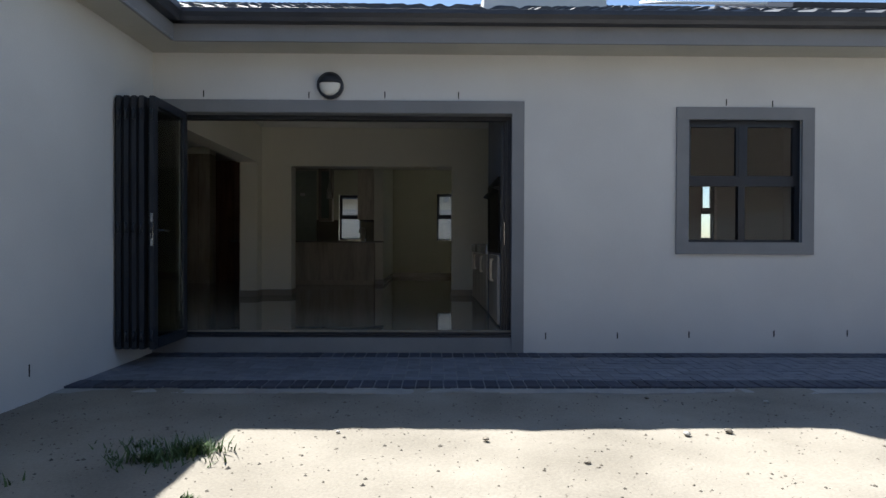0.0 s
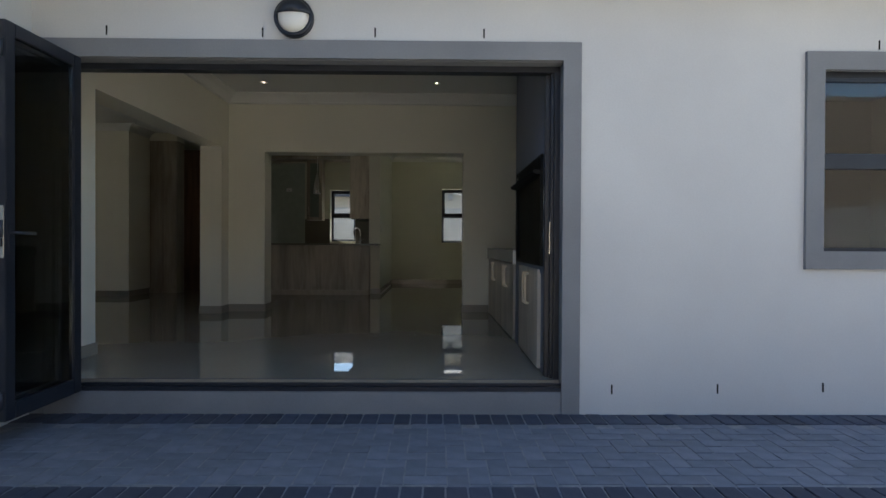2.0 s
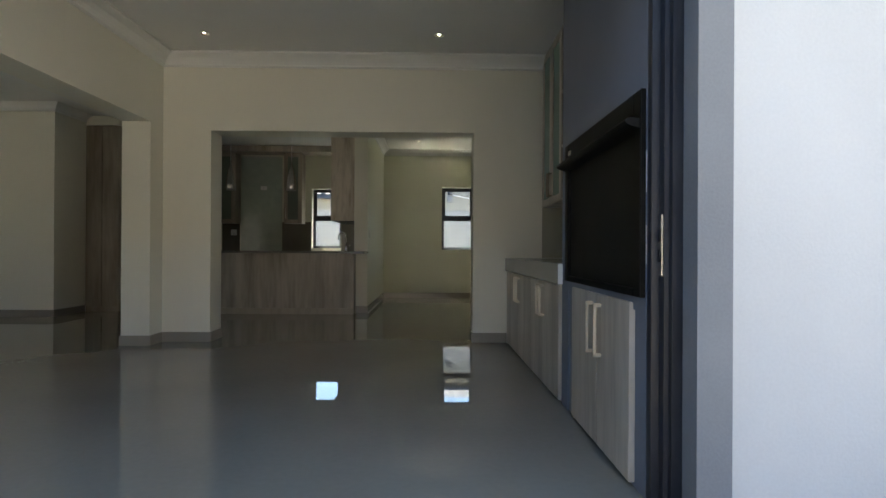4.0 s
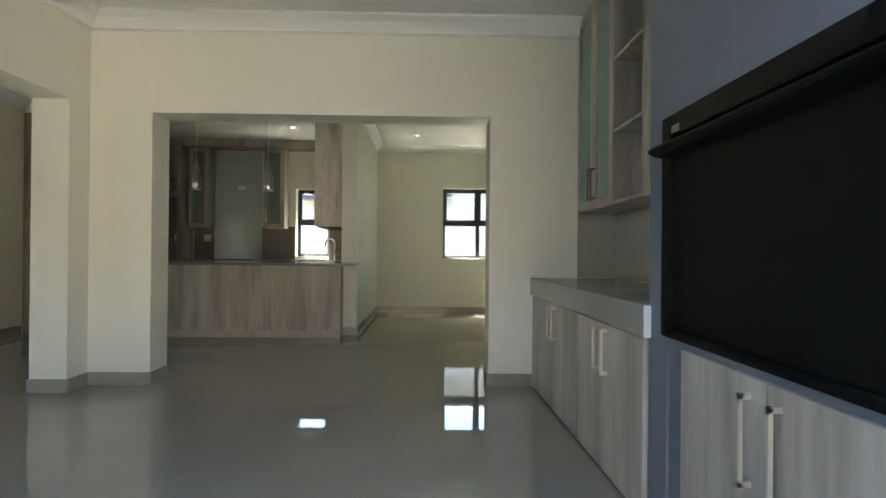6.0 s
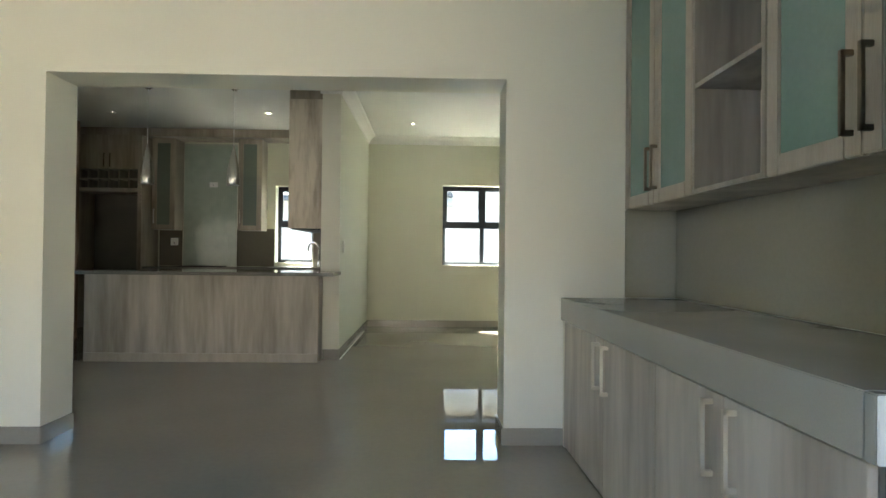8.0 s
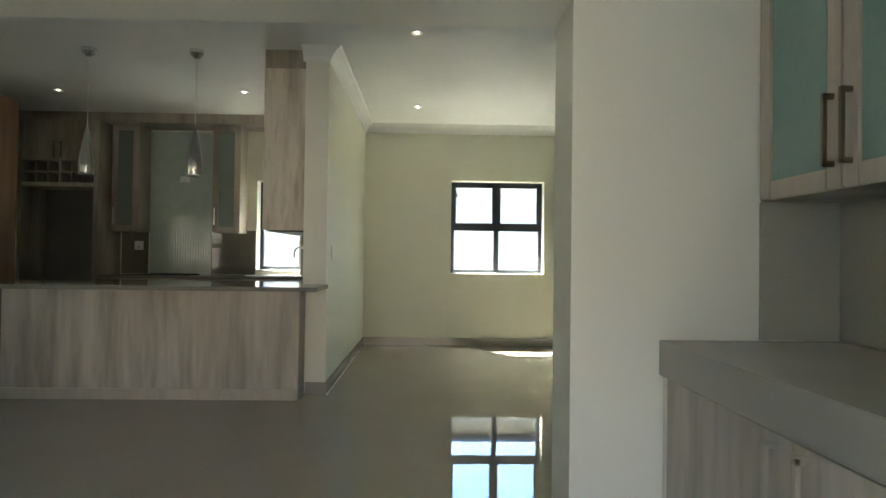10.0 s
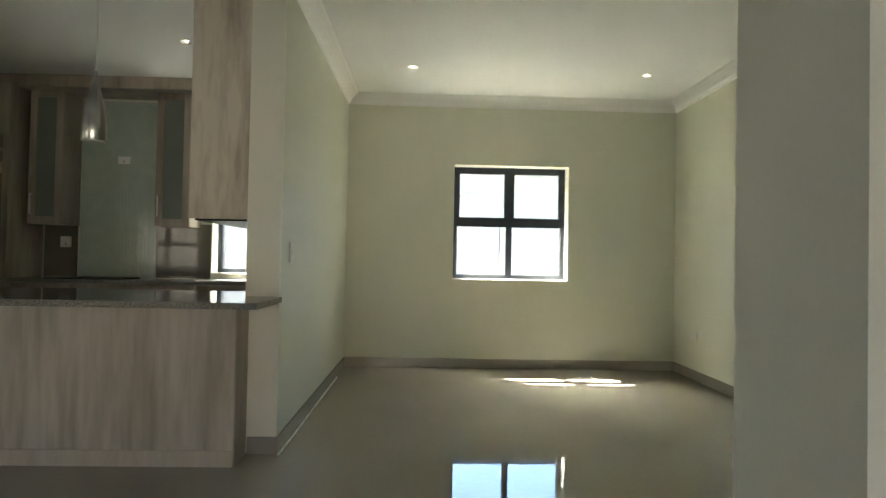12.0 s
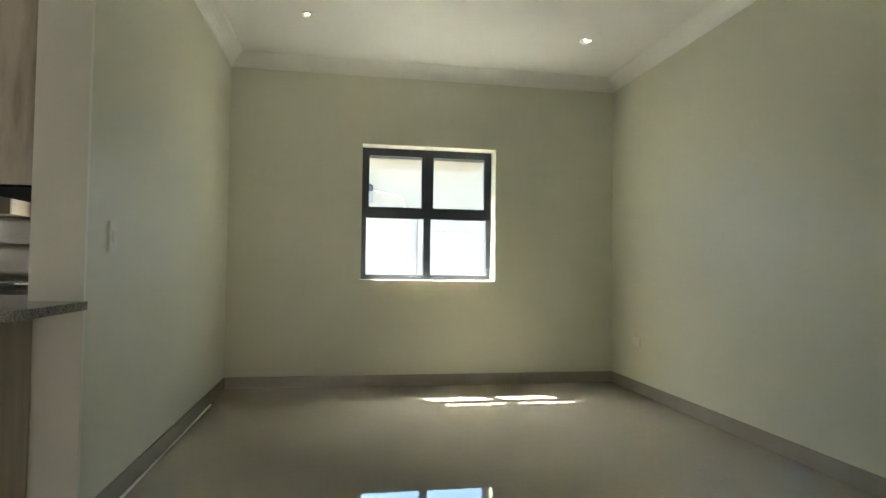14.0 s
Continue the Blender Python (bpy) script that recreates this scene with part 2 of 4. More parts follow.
WING_Y0 = -6.0

# ground
bm = bmesh.new()
N = 140
grid = []
for i in range(N + 1):
    row = []
    for j in range(N + 1):
        x, y = -9 + 18 * i / N, -9 + 12.48 * j / N
        z = GROUND - 0.014 + 0.016 * noise.noise((x * 1.3, y * 1.3, 0)) + 0.012 * noise.noise((x * 5, y * 5, 3))
        row.append(bm.verts.new((x, y, min(z, GROUND - 0.002))))
    grid.append(row)
for i in range(N):
    for j in range(N):
        bm.faces.new((grid[i][j], grid[i + 1][j], grid[i + 1][j + 1], grid[i][j + 1])).smooth = True
bmesh.ops.create_grid(bm, x_segments=2, y_segments=2, size=600, matrix=Matrix.Translation((0, 0, GROUND - 0.06)))
setting("ground", bm, SAND, "dry pale sand yard with footmarks and stones")

# pavement bed and edge
pavement = setting("pavement", boxes((LEFT_X, 3.49, GROUND - 0.15, RIGHT_X + 2, FRONT, GROUND - 0.003)), JOINT, "grey block paving strip along the house wall")
haunch = bmesh.new()
pts = 60
for i in range(pts):
    x = LEFT_X + (RIGHT_X + 2 - LEFT_X) * i / pts
    w = 0.13 + 0.05 * noise.noise((x * 1.7, 0, 0))
    box(x, 3.485 - w, GROUND - 0.1, x + (RIGHT_X + 2 - LEFT_X) / pts + 0.0005, 3.485, GROUND - 0.010 + 0.008 * noise.noise((x * 3, 1, 0)), bm=haunch)
setting("concrete_haunching", haunch, CONCRETE, "rough concrete haunching along the paving edge")

# ---- front wall ----
def wall_with_openings(y0, y1, x0, x1, z0, z1, holes):
    """Boxes of a wall along x that leave out the holes (x0, x1, z0, z1), given in order of x."""
    out, x = [], x0
    for a, b, c, d in holes:
        out.append((x, y0, z0, a, y1, z1))
        if c > z0:
            out.append((a, y0, z0, b, y1, c))
        if d < z1:
            out.append((a, y0, d, b, y1, z1))
        x = b
    out.append((x, y0, z0, x1, y1, z1))
    return boxes(*out)


HOLES = [(DOOR_L, DOOR_R, -0.07, DOOR_TOP), WIN]
wall_front = setting("wall_front", wall_with_openings(FRONT, 4.90, LEFT_X - 0.2, RIGHT_X + 2, GROUND - 0.2, 2.75, HOLES), PLASTER_OUT, "off-white plastered outside wall of the house")
setting("wall_front_inside", wall_with_openings(4.90, INNER, -9, RIGHT_X, -0.2, 2.88, [(-6.95, -5.3, 0.75, 1.98)] + HOLES), PAINT_IN, "cream painted inside face of the front wall")


def surround(name, x0, x1, z0, z1, w, label, bottom=True):
    bm = boxes((x0 - w, FRONT - 0.025, z1, x1 + w, FRONT + 0.002, z1 + w), (x0 - w, FRONT - 0.025, z0, x0, FRONT + 0.002, z1), (x1, FRONT - 0.025, z0, x1 + w, FRONT + 0.002, z1))
    if bottom:
        box(x0 - w, FRONT - 0.025, z0 - w, x1 + w, FRONT + 0.002, z0, bm=bm)
    return setting(name, bm, PLASTER_GREY, label)


surround("door_surround", DOOR_L + 0.02, DOOR_R - 0.02, GROUND, DOOR_TOP - 0.01, 0.115, "grey plaster band round the folding door", False)
setting("door_step", boxes((DOOR_L, FRONT - 0.022, GROUND - 0.1, DOOR_R - 0.02, 4.882, -0.055), bevel=0.006), PLASTER_GREY, "grey plastered step below the folding door")
surround("window_surround", WIN[0] + 0.02, WIN[1] - 0.02, WIN[2] + 0.02, WIN[3] - 0.01, 0.115, "grey plaster band round the window")
for x, z in [(-1.44, 2.22), (-0.46, 2.215), (0.25, 2.22), (0.94, 2.22), (3.47, 2.17), (3.91, 2.16), (1.77, -0.04), (2.45, -0.035), (3.13, -0.025), (3.94, -0.015), (4.64, -0.01)]:
    part("weep_hole", boxes((x - 0.005, FRONT - 0.003, z - 0.03, x + 0.005, FRONT + 0.03, z + 0.03)), BLACK, wall_front)

# the wing on the side of the yard
wing = setting("wall_wing", boxes((LEFT_X - 0.22, WING_Y0, GROUND - 0.2, LEFT_X, FRONT, 2.713)), PLASTER_OUT, "off-white plastered wall of the side wing")
for y in (3.13, 2.0, 0.6):
    part("weep_hole", boxes((LEFT_X - 0.03, y - 0.005, -0.05, LEFT_X + 0.003, y + 0.005, 0.03)), BLACK, wing)

# eaves: soffit, fascia, gutter
EAVE_X = -1.56
setting("soffit", boxes((EAVE_X, 4.46, 2.6, RIGHT_X + 2, FRONT, 2.6174), (LEFT_X, WING_Y0, 2.6, EAVE_X, FRONT, 2.6174)), SOFFIT, "flat painted soffit boards under the eaves")
setting("fascia", boxes((EAVE_X, 4.4357, 2.5898, RIGHT_X + 2, 4.46, 2.81), (EAVE_X - 0.025, WING_Y0, 2.5898, EAVE_X, 4.4357, 2.81)), FASCIA, "grey fascia board below the gutter")
setting("soffit_back", boxes((-8.3, 14.212, 2.60, DINE_R + 0.2, 14.67, 2.62)), SOFFIT, "flat painted soffit boards under the back eaves")
setting("fascia_back", boxes((-8.3, 14.67, 2.59, DINE_R + 0.2, 14.695, 2.88)), FASCIA, "grey fascia board of the back eaves")
GS = [(0, 0), (0, 0.105), (-0.004, 0.105), (-0.11, 0.105), (-0.125, 0.098), (-0.125, 0.06), (-0.10, 0.03), (-0.085, 0)]
gutter = thing("roof_gutter", (EAVE_X, 4.4018, 2.7217), "charcoal metal gutter along the eaves", "gutter")
part("gutter_run", prism([(4.43 + u, 2.735 + v) for u, v in GS], "x", EAVE_X, RIGHT_X + 2), GUTTER, gutter)
part("gutter_run", prism([(EAVE_X - u, 2.735 + v) for u, v in GS], "y", WING_Y0, 4.43), GUTTER, gutter)


# ---- roof ----
def tiled_slope(x0, x1, up0, run, slope, along="x"):
    """Wavy overlapping roof tiles as one sheet: each course steps down, each tile has a roll."""
    verts, faces = [], []
    cols, courses = int((x1 - x0) / 0.3) * 8, int(run / 0.34)
    for c in range(courses):
        for e in range(2):
            d = c * 0.34 + (0.0 if e == 0 else 0.37)
            for i in range(cols + 1):
                x = x0 + 0.3 * i / 8
                s = 0.024 * math.sin(2 * math.pi * i / 8) + (0.035 if e == 0 else 0.012) + 0.004 * noise.noise((x * 2, c * 1.7, 0))
                y = d * math.cos(slope)
                z = up0 + d * math.sin(slope) + s
                verts.append((x, 4.33 + y, z) if along == "x" else (EAVE_X + 0.1 - y, x, z))
        o = len(verts) - 2 * (cols + 1)
        for i in range(cols):
            faces.append((o + i, o + i + 1, o + cols + 2 + i, o + cols + 1 + i))
        # the thick front edge of the course
        b = len(verts)
        for i in range(cols + 1):
            v = verts[o + i]
            verts.append((v[0], v[1], v[2] - 0.03))
        for i in range(cols):
            faces.append((b + i, b + i + 1, o + i + 1, o + i))
    me = bpy.data.meshes.new("roof_tiles")
    me.from_pydata(verts, [], faces)
    me.materials.append(ROOF_TILE)
    for p in me.polygons:
        p.use_smooth = False
    return me


SLOPE = radians(22.6)
tagged(new("roof_front", tiled_slope(-8, RIGHT_X + 2, 2.815, 5.2, SLOPE)), "dark grey wavy concrete roof tiles", kind="structure")
tagged(new("roof_wing", tiled_slope(WING_Y0, 6, 2.815, 4.6, SLOPE, "y")), "dark grey wavy concrete roof tiles on the wing", kind="structure")
setting("roof_deck", prism([(4.5, 2.83), (8.9, 4.62), (14.66, 2.90), (14.66, 2.86), (8.9, 4.56), (4.5, 2.78)], "x", -9.4, RIGHT_X + 0.3), GUTTER, "dark boarding under the roof tiles")
chimney = thing("chimney", (1.86, 5.6791, 3.15), "white plastered braai chimney with lead flashing on the roof", "chimney")
part("stack", boxes((1.32, 5.4, 3.1, 2.38, 6.3, 5.9), bevel=0.01), PLASTER_OUT, chimney)
part("flashing", boxes((1.22, 5.3, 3.2, 2.48, 5.4, 3.4), (1.22, 5.4, 3.2, 1.32, 6.3, 3.48), bevel=0.01), CORNICE, chimney, "pale waterproofing band")
part("cap", boxes((1.25, 5.33, 5.9, 2.45, 6.37, 6.0), bevel=0.015), CONCRETE, chimney)


def on_roof(x, d, lift=0.06):
    return Vector((x, 4.33 + d * math.cos(SLOPE), 2.815 + d * math.sin(SLOPE) + lift))


def solar_panel(x, d):
    p = on_roof(x, d)
    t = thing("solar_panel", p, "black solar water panel with thin frame on the tiles", "solar panel", "solar panels on the roof")
    m = Matrix.Translation(p) @ Matrix.Rotation(SLOPE, 4, "X")
    b = boxes((0, 0, 0, 1.05, 1.9, 0.05), bevel=0.006)
    b.transform(m)
    part("panel_frame", b, GUTTER, t)
    b = boxes((0.03, 0.03, 0.051, 1.02, 1.87, 0.056))
    b.transform(m)
    part("cell_glass", b, SOLAR, t)


for x in (4.55, 5.68, 6.81):
    solar_panel(x, 1.3)
pipe = thing("roof_pipe", on_roof(3.4, 1.2), "white plastic pipe lying on the roof tiles", "pipe")
part("pipe_run", tube([on_roof(3.2, 2.2, 0.1), on_roof(3.3, 1.75, 0.1), on_roof(3.55, 1.6, 0.1), on_roof(4.4, 1.55, 0.1)], 0.018), WHITE_PLASTIC, pipe)

# ---- inner shell ----
setting("floor", boxes((-8.325, 4.8667, -0.2, RIGHT_X, BACK + 0.2, 0)), TILE_FLOOR, "polished beige-grey porcelain floor tiles, highly reflective")
setting("wall_partition", boxes((PART_X0, INNER, 0, PART_X1, 5.698, CEIL_A), (PART_X0, 5.698, 2.09, PART_X1, 8.3795, CEIL_A), (PART_X0, 8.3795, 0, PART_X1, ARCH_Y0, CEIL_A)), PAINT_IN, "cream partition with a wide opening to the lounge")
setting("wall_arch", prism([(PART_X0, 0), (ARCH_L, 0), (ARCH_L, ARCH_TOP), (ARCH_R, ARCH_TOP), (ARCH_R, 0), (DINE_R + 0.2, 0), (DINE_R + 0.2, 2.88), (PART_X0, 2.88)], "y", ARCH_Y0, ARCH_Y1), PAINT_IN, "cream wall with a wide square opening to the kitchen")
setting("wall_braai_side", boxes((1.97, INNER, 0, 2.19, ARCH_Y0, 2.9)), PAINT_IN, "cream wall behind the built-in cupboards")
setting("wall_dining_side", boxes((DINE_R, ARCH_Y1, 0, DINE_R + 0.2, BACK, 2.82)), PAINT_IN_DIM, "cream painted side wall of the dining room")
DWIN = (0.757, 1.95, 0.915, 2.10)
KWIN = (-1.71, -1.16, 0.93, 2.06)
setting("wall_back", wall_with_openings(BACK, 14.09, -9, DINE_R + 0.2, -0.2, 2.88, [KWIN, DWIN]), PAINT_IN_DIM, "cream painted back wall with two windows")
setting("wall_back_outside", wall_with_openings(14.09, 14.21, -9, DINE_R + 0.2, -0.4, 2.88, [KWIN, DWIN]), PLASTER_OUT, "off-white plastered outside face of the back wall")
# one paint: long faces carry the dim copy, the end slice the lit one
setting("wall_pier", boxes((KIT_X0, 11.32, 0, KIT_X1, BACK, 2.88)), PAINT_IN_DIM, "cream dividing wall between kitchen and dining room")
setting("wall_pier_end", boxes((KIT_X0, 11.30, 0, KIT_X1, 11.32, 2.88)), PAINT_IN, "cream plastered end of the dividing wall")
setting("wall_lounge_back", boxes((-8.99, 10.62, 0, -4.37, 10.79, 2.79), (-4.56, 10.79, 0, -4.37, 11.299, 2.79), (-4.9041, 11.299, 0, -4.37, 11.6395, 2.79)), PAINT_IN, "cream painted lounge wall")
setting("wall_kitchen_side", boxes((-4.9041, 11.6405, 0, -4.7151, BACK, 2.82)), PAINT_IN_DIM, "cream wall beside the tall cupboards")
# opening is an addition out of view that lets more daylight into the lounge
setting("wall_lounge_side", boxes((-9.2, 4.90, -0.2, -9, 8.7, 2.88), (-9.2, 8.7, 2.0, -9, 9.9, 2.88), (-9.2, 9.9, -0.2, -9, 11.67, 2.88), (-9.2, 8.7, -0.2, -9, 9.9, 0.9)), PAINT_IN, "plain unseen lounge side wall with an opening added for daylight")
setting("wall_bedroom_back", wall_with_openings(8.75, 8.95, DINE_R + 0.2, RIGHT_X, -0.2, 2.88, [(5.05, 5.31, 0.9, 1.85)]), PAINT_IN, "cream back wall of the far room with a narrow window")
setting("wall_bedroom_side", boxes((RIGHT_X, 4.90, -0.2, RIGHT_X + 0.2, 8.95, 2.88)), PAINT_IN, "plain outer wall of the far room")
setting("ceiling", boxes((-8.79, 4.8782, CEIL_A, 2.19, 8.775, CEIL_A + 0.08), (2.19, 4.8782, CEIL_A, RIGHT_X + 0.2, 8.8523, CEIL_A + 0.08), (-8.514, 8.775, CEIL_B, DINE_R + 0.2, 14.18, CEIL_B + 0.08)), CEILING, "smooth white painted ceiling")

# cornices
CO = [(0, 0), (0.13, 0), (0.13, -0.018), (0.105, -0.03), (0.07, -0.048), (0.045, -0.075), (0.03, -0.10), (0.03, -0.115), (0.012, -0.125), (0, -0.125)]
CO_SMOOTH = [(0, 0), (0.11, 0), (0.098, -0.01), (0.07, -0.024), (0.045, -0.042), (0.025, -0.066), (0.012, -0.095), (0, -0.105)]
cn = 0


def cornice(axis, a, b, at, sign, top, start=0, end=0):
    """A moulding along a wall; start and end of 1 or -1 slant an end for a mitred corner."""
    global cn
    cn += 1
    section = CO if at == ARCH_Y0 or at == PART_X1 else CO_SMOOTH
    bm = bmesh.new()
    rows = []
    for w, lean in ((a, start), (b, end)):
        pts = [(at + sign * u, w + lean * u, top + v) for u, v in section]
        rows.append([bm.verts.new((q, p, z) if axis == "x" else (p, q, z)) for p, q, z in pts])
    k = len(section)
    for i in range(k):
        bm.faces.new((rows[0][i], rows[0][(i + 1) % k], rows[1][(i + 1) % k], rows[1][i]))
    bm.faces.new(rows[0][::-1])
    bm.faces.new(rows[1])
    bmesh.ops.recalc_face_normals(bm, faces=bm.faces[:])
    setting("cornice_%d" % cn, bm, CORNICE, "white moulded cornice between wall and ceiling")


cornice("x", PART_X1, 1.95, ARCH_Y0, -1, CEIL_A, 1, 0)
cornice("y", INNER, ARCH_Y0, PART_X1, 1, CEIL_A, 0, -1)
cornice("x", KIT_X1, DINE_R, BACK, -1, CEIL_B, 1, -1)
cornice("y", 11.30, BACK, KIT_X1, 1, CEIL_B, -1, -1)
cornice("y", ARCH_Y1, BACK, DINE_R, -1, CEIL_B, 0, -1)
cornice("x", KIT_X0 - 0.02, KIT_X1, 11.30, -1, CEIL_B, 0, 1)
cornice("x", -9, -4.37, 10.62, -1, CEIL_B, 0, 1)
cornice("y", 10.62, 11.30, -4.37, 1, CEIL_B, -1, 0)
cornice("x", 2.19, RIGHT_X, INNER, 1, CEIL_A)

# skirtings
sk = 0


def skirting(x0, y0, x1, y1):
    global sk
    sk += 1
    setting("baseboard_%d" % sk, boxes((x0, y0, 0, x1, y1, 0.095), bevel=0.003), SKIRT, "beige porcelain tile skirting")


S = 0.012
skirting(PART_X1, ARCH_Y0 - S, ARCH_L + S, ARCH_Y0)
skirting(ARCH_L, ARCH_Y0, ARCH_L + S, ARCH_Y1)
skirting(PART_X0 - S, 8.38 - S, PART_X1 + S, 8.38)
skirting(PART_X1, 8.38, PART_X1 + S, ARCH_Y0 - S)
skirting(PART_X0 - S, 8.38, PART_X0, ARCH_Y1)
skirting(PART_X1, INNER, PART_X1 + S, 5.698)
skirting(PART_X0 - S, 5.698, PART_X1 + S, 5.698 + S)
skirting(ARCH_R - S, ARCH_Y0 - S, 1.37, ARCH_Y0)
skirting(ARCH_R - S, ARCH_Y0, ARCH_R, ARCH_Y1)
skirting(KIT_X1, BACK - S, DINE_R, BACK)
skirting(KIT_X1, 11.30, KIT_X1 + S, BACK - S)
skirting(DINE_R - S, ARCH_Y1, DINE_R, BACK - S)
skirting(KIT_X0 + 0.03, 11.30 - S, KIT_X1 + S, 11.30)
skirting(-9, 10.62 - S, -4.37 + S, 10.62)
skirting(-4.37, 10.62, -4.37 + S, 11.295)


# ---- windows ----
def window(name, x0, x1, z0, z1, y, label, cols=2, t=0.045, deep=0.06):
    """Aluminium window: outer frame, mullion, transom, panes."""
    w = thing(name, ((x0 + x1) / 2, y, z0), label, "window")
    w["kind"] = "structure"
    part("window_frame", boxes((x0, y, z0, x1, y + deep, z0 + t), (x0, y, z1 - t, x1, y + deep, z1), (x0, y, z0 + t, x0 + t, y + deep, z1 - t), (x1 - t, y, z0 + t, x1, y + deep, z1 - t)), ALU, w)
    zm, xm = (z0 + z1) / 2, (x0 + x1) / 2
    part("transom", boxes((x0 + t, y - 0.006, zm - 0.04, x1 - t, y + deep, zm + 0.04), bevel=0.004), ALU, w)
    xs = [x0 + t, x1 - t]
    if cols == 2:
        part("mullion", boxes((xm - 0.032, y - 0.003, z0 + t, xm + 0.032, y + deep - 0.004, zm - 0.04), (xm - 0.032, y - 0.003, zm + 0.04, xm + 0.032, y + deep - 0.004, z1 - t)), ALU, w)
        xs = [x0 + t, xm - 0.032, xm + 0.032, x1 - t]
    for a, b in zip(xs[::2], xs[1::2]):
        for c, d, s in ((z0 + t, zm - 0.04, 0.0), (zm + 0.04, z1 - t, 0.022)):
            if s:
                part("sash", boxes((a, y + 0.002, c, b, y + 0.04, c + s), (a, y + 0.002, d - s, b, y + 0.04, d), (a, y + 0.002, c + s, a + s, y + 0.04, d - s), (b - s, y + 0.002, c + s, b, y + 0.04, d - s)), ALU, w)
            p = part("pane", boxes((a + s, y + 0.02, c + s, b - s, y + 0.025, d - s)), GLASS, w)
            p.visible_shadow = False
    return w


window("window_1", *WIN, FRONT + 0.05, "charcoal aluminium window of the front room, closed")
window("window_2", *DWIN, 14.15, "charcoal aluminium dining room window with four panes")
window("window_3", *KWIN, 14.15, "narrow charcoal aluminium kitchen window above the sink", cols=1)
window("window_4", 5.05, 5.31, 0.9, 1.85, 8.83, "narrow charcoal window of the far room", cols=1)
window("window_5", -6.95, -5.3, 0.75, 1.98, 4.905, "charcoal aluminium lounge window with four panes")

# ---- folding door ----
door = thing("door_1", (-0.19, FRONT, -0.07), "charcoal aluminium frame of the wide folding door", "door frame")
door["kind"] = "structure"
part("head_track", boxes((DOOR_L, FRONT + 0.100, DOOR_TOP - 0.05, DOOR_R, FRONT + 0.190, DOOR_TOP), bevel=0.003), ALU, door)
part("jamb", boxes((DOOR_R - 0.05, FRONT + 0.100, -0.03, DOOR_R, FRONT + 0.190, DOOR_TOP - 0.05), (DOOR_R - 0.068, FRONT + 0.125, -0.03, DOOR_R - 0.05, FRONT + 0.165, DOOR_TOP - 0.05)), ALU, door)
part("jamb", boxes((DOOR_L, FRONT + 0.100, -0.03, DOOR_L + 0.05, FRONT + 0.190, DOOR_TOP - 0.05)), ALU, door)
part("sill_track", boxes((DOOR_L, FRONT - 0.012, -0.055, DOOR_R, FRONT + 0.10, -0.028), (DOOR_L, FRONT + 0.03, -0.028, DOOR_R, FRONT + 0.045, -0.012), (DOOR_L, FRONT + 0.085, -0.028, DOOR_R, FRONT + 0.0995, 0.001), bevel=0.002), ALU, door)
part("inner_flange", boxes((1.366, FRONT + 0.165, -0.03, DOOR_R - 0.051, INNER - 0.002, DOOR_TOP - 0.05), bevel=0.002), ALU, door)
keeper = part("lock_keeper", boxes((DOOR_R - 0.075, FRONT + 0.130, 0.82, DOOR_R - 0.069, FRONT + 0.160, 1.035), bevel=0.002), STEEL, door, "steel lock strike plate")
for z in (0.89, 0.96):
    part("keeper_slot", boxes((DOOR_R - 0.077, FRONT + 0.138, z - 0.02, DOOR_R - 0.0755, FRONT + 0.152, z + 0.02)), BLACK, keeper)
setting("door_reveal", boxes((DOOR_R - 0.014, FRONT + 0.003, -0.055, DOOR_R - 0.001, FRONT + 0.098, DOOR_TOP - 0.001), (DOOR_L, FRONT + 0.003, DOOR_TOP - 0.014, DOOR_R - 0.015, FRONT + 0.098, DOOR_TOP - 0.001)), PLASTER_GREY, "grey plastered reveal of the folding door")


